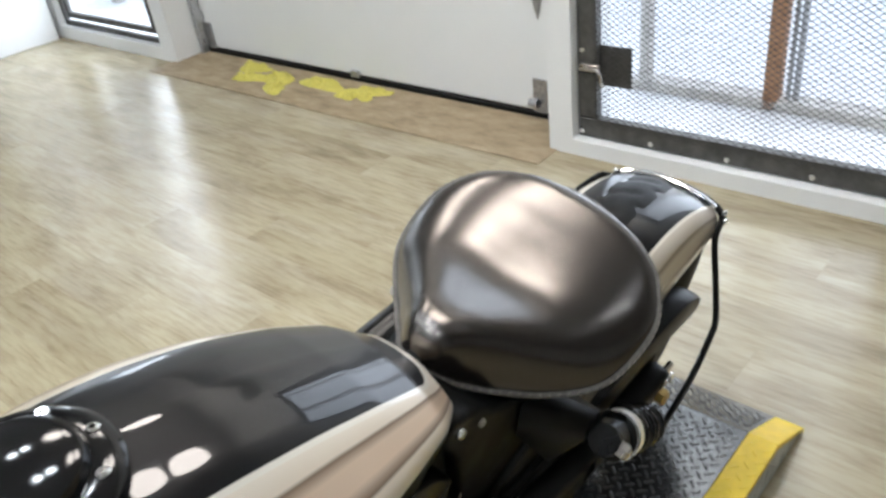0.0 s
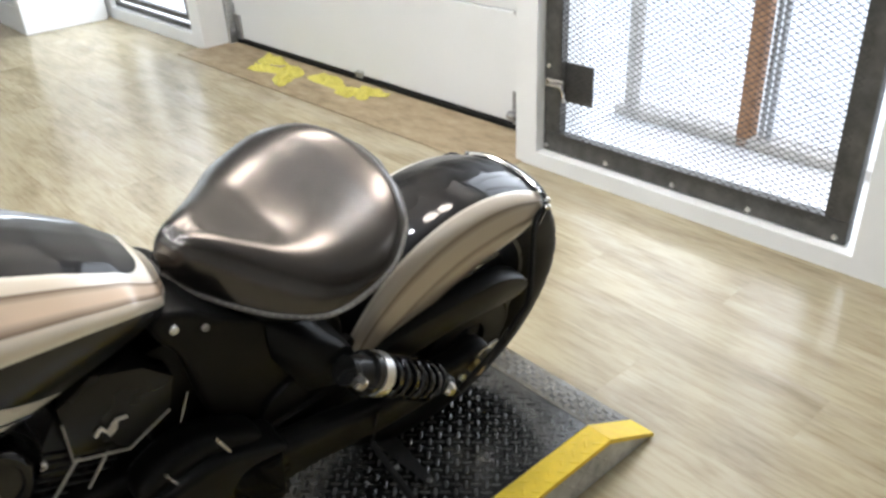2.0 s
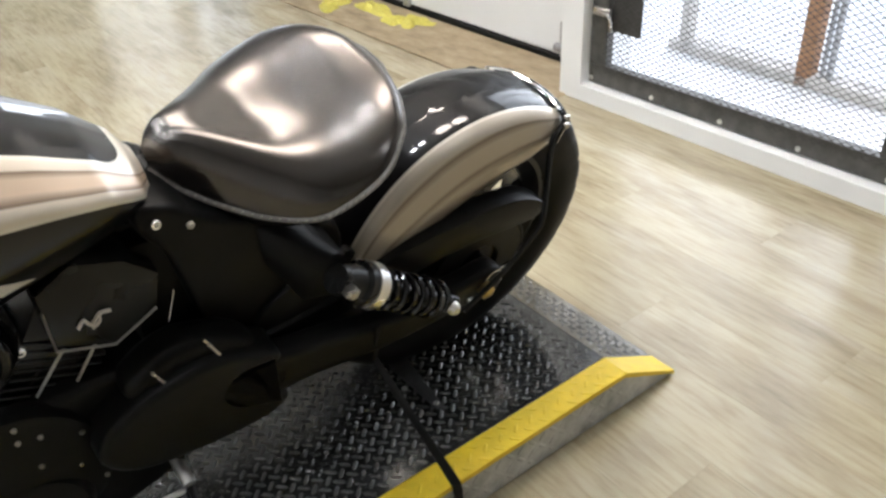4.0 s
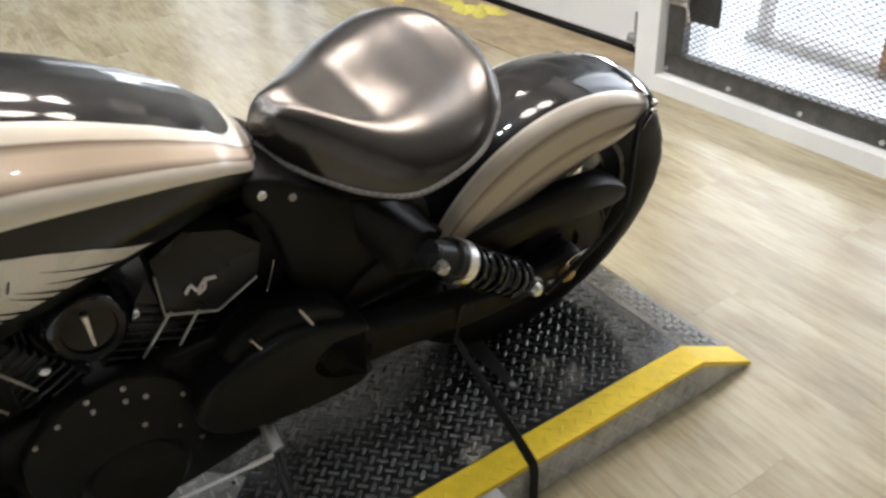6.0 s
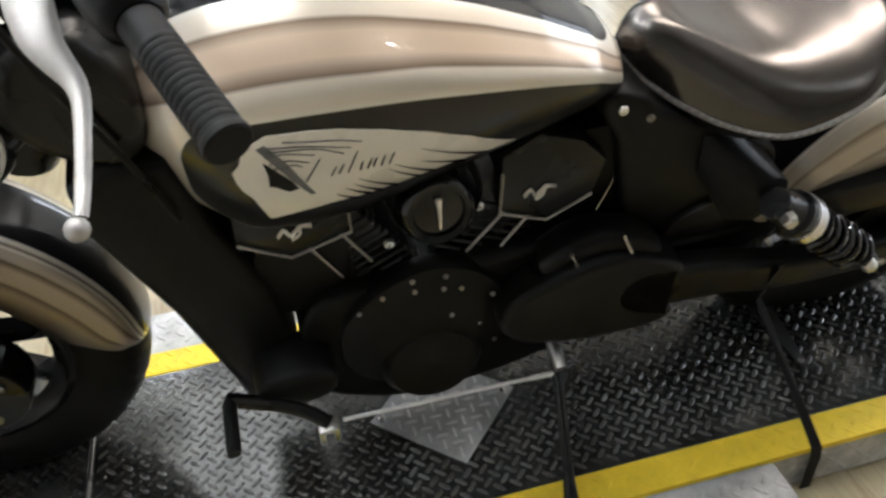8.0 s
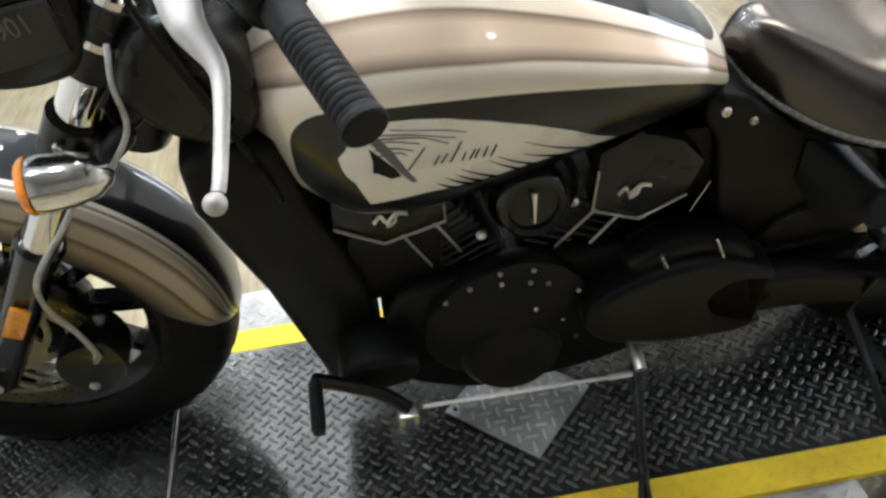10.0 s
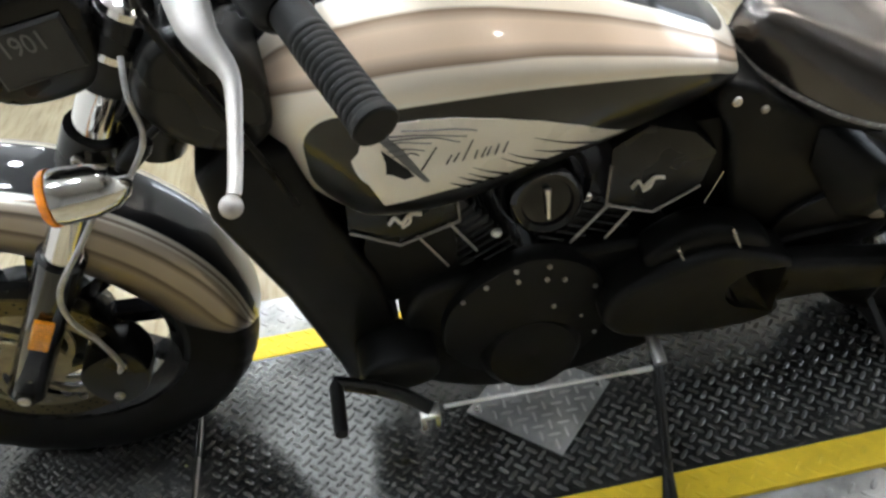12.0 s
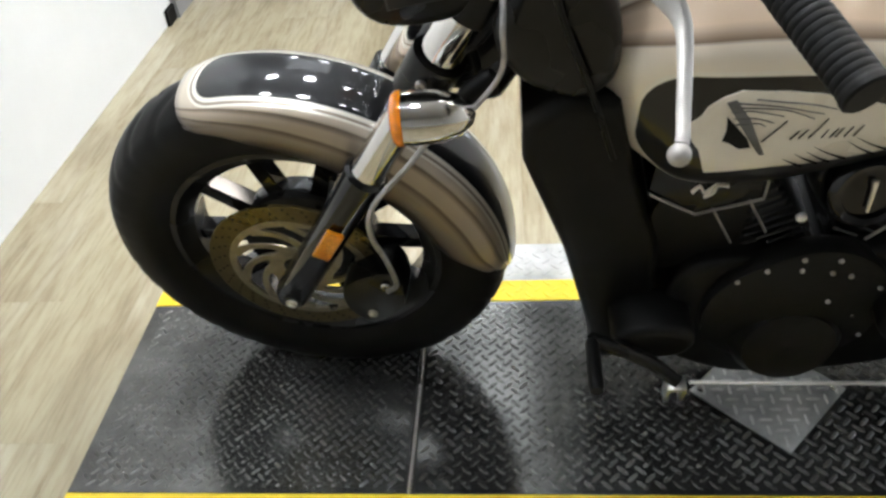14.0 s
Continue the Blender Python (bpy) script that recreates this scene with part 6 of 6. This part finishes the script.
bm = box((-0.129, -0.226, 0.236), (-0.122, -0.202, 0.276), 0.0025, 2)
add_box(bm, (-0.107, -0.226, 0.236), (-0.100, -0.202, 0.276), 0.0025, 2)
add_box(bm, (-0.128, -0.2255, 0.268), (-0.101, -0.2025, 0.277), 0.0025, 2)
part("clevis", bm, M["alu"], pg, "bright forked clevis")
part("shift_rod", tube([(-0.091, -0.205, 0.261), (0.212, -0.178, 0.197), (0.218, -0.1775, 0.196), (0.257, -0.174, 0.188)], [0.0032, 0.0032, 0.0050, 0.0050], 8), M["bright_zinc"], pg, "bright steel shift linkage rod")
part("shift_pivot", tube([(0.263, -0.185, 0.218), (0.263, -0.11, 0.235)], 0.011, 12), M["alu"], pg, "bright shift shaft clamp")
s0, s1 = Vector((0.275, -0.125, 0.205)), b_in(0.231, -0.281, H + 0.006)
sd = part("side_stand", tube([s0, s0 + (s1 - s0) * 0.85, s1], [0.0105, 0.0085, 0.009], 14), M["black_satin"], bike, "black side stand, folded out")
bm = tube([s1 + (s0 - s1) * 0.16, s1 + (s0 - s1) * 0.02, s1 - (s0 - s1) * 0.03], [0.009, 0.0125, 0.010], 12)
part("stand_foot", bm, M["black_satin"], sd)
pts, n = [], 90
q0, q1 = s0 + Vector((0.022, -0.012, -0.02)), s0 + (s1 - s0) * 0.62 + Vector((0.022, -0.012, 0))
u, w = frame_from(q1 - q0)
for k in range(n + 1):
    an = 2 * math.pi * 16 * k / n
    pts.append(q0 + (q1 - q0) * (k / n) + 0.0055 * (math.cos(an) * u + math.sin(an) * w))
part("stand_spring", tube(pts, 0.0011, 5), M["plastic_black"], sd, "dark return spring")
part("exhaust", tube(smooth_path([(-0.12, 0.10, 0.58), (-0.18, 0.16, 0.45), (-0.10, 0.18, 0.30), (0.2, 0.19, 0.24), (0.55, 0.20, 0.25), (0.95, 0.21, 0.29)], 6), [0.022] * 12 + [0.024] * 4 + [0.042] * 14 + [0.04], 18), M["black_satin"], bike, "black exhaust on the right side")
# Unseen right-side parts, added to block light the deck would reflect.
for z0, dx in ((0.40, 0.0), (0.29, 0.10)):
    part("silencer", tube([(0.22 + dx, 0.165, z0), (0.30 + dx, 0.195, z0), (0.34 + dx, 0.20, z0), (0.88 + dx, 0.215, z0 + 0.01), (0.92 + dx, 0.215, z0 + 0.01)], [0.026, 0.030, 0.046, 0.046, 0.040], 18), M["black_satin"], bike, "black silencer on the unseen right side, added to block light")
part("clutch_cover", prism(rounded([(-0.06, 0.40), (0.05, 0.47), (0.20, 0.46), (0.31, 0.38), (0.30, 0.24), (0.18, 0.17), (0.0, 0.19), (-0.08, 0.29)], 4), 0.11, 0.175, 0.012, 2), M["black_satin"], bike, "black clutch cover on the unseen right side, added to block light")

# -- tie-down strap over the lift's edge --
strap = thing("tie_down_strap", "black webbing tie-down strap over the lift's edge", "strap")
a = BIKE @ Vector((0.612, -0.170, 0.365))
b = BIKE @ Vector((0.628, -0.150, 0.235))
pth = [a, b, Vector((0.657, -YO_ - 0.003, H + 0.004)), Vector((0.659, -YO_ - 0.005, H - 0.02)), Vector((0.656, -YO_ - 0.006, 0.004))]
bm = bmesh.new()
prev = None
for i, p in enumerate(pth):
    wv = Vector((0.007, 0.003, 0)) if i < 2 else Vector((0.009, 0, 0))
    cur = [bm.verts.new(p - wv), bm.verts.new(p + wv)]
    if prev:
        bm.faces.new((prev[0], prev[1], cur[1], cur[0]))
    prev = cur
wb = part("webbing", bm, M["rubber"], strap, smooth=None)
so = wb.modifiers.new("thickness", "SOLIDIFY")
so.thickness = 0.003

# ---- floor planks ----
floor_ob = thing("floor", "pale wood-look plank floor with a soft sheen", "floor", kind="structure")
PW, PL = 0.18, 1.22
rnd = random.Random(4)
plank_me = []
for v in range(4):
    bm = box((-PL / 2 + 0.0001, -PW / 2 + 0.0001, -0.010), (PL / 2 - 0.0001, PW / 2 - 0.0001, 0.0), 0.0003)
    me = bpy.data.meshes.new("plank")
    bm.to_mesh(me)
    bm.free()
    me.materials.append(M["floor"])
    plank_me.append(me)
FROT = Matrix.Rotation(radians(90), 4, "Z")
near, rest = [], []
y = -6.0
row = 0
x = -4.1
while x < 2.36:
    off = (row * 0.41) % PL
    yy = -6.1 - off
    while yy < 8.1:
        cxp, cyp = x + PW / 2, yy + PL / 2
        (near if (-1.75 < cxp < 2.3 and -1.2 < cyp < 4.4) else rest).append((cxp, cyp))
        yy += PL
    x += PW
    row += 1
for k, (px, py) in enumerate(near):
    ob = new("plank", plank_me[k % 4])
    ob.matrix_world = Matrix.Translation((px, py, 0)) @ FROT
    ob.parent = floor_ob
vs, fs = [], []
for px, py in rest:
    k = len(vs)
    hx, hy = PW / 2 - 0.0006, PL / 2 - 0.0006
    vs += [(px - hx, py - hy, 0), (px + hx, py - hy, 0), (px + hx, py + hy, 0), (px - hx, py + hy, 0)]
    fs.append((k, k + 1, k + 2, k + 3))
me = bpy.data.meshes.new("far_planks")
me.from_pydata(vs, [], fs)
me.materials.append(M["floor"])
ob = new("far_planks", me)
ob.parent = floor_ob
ob["kind"] = "stuff"
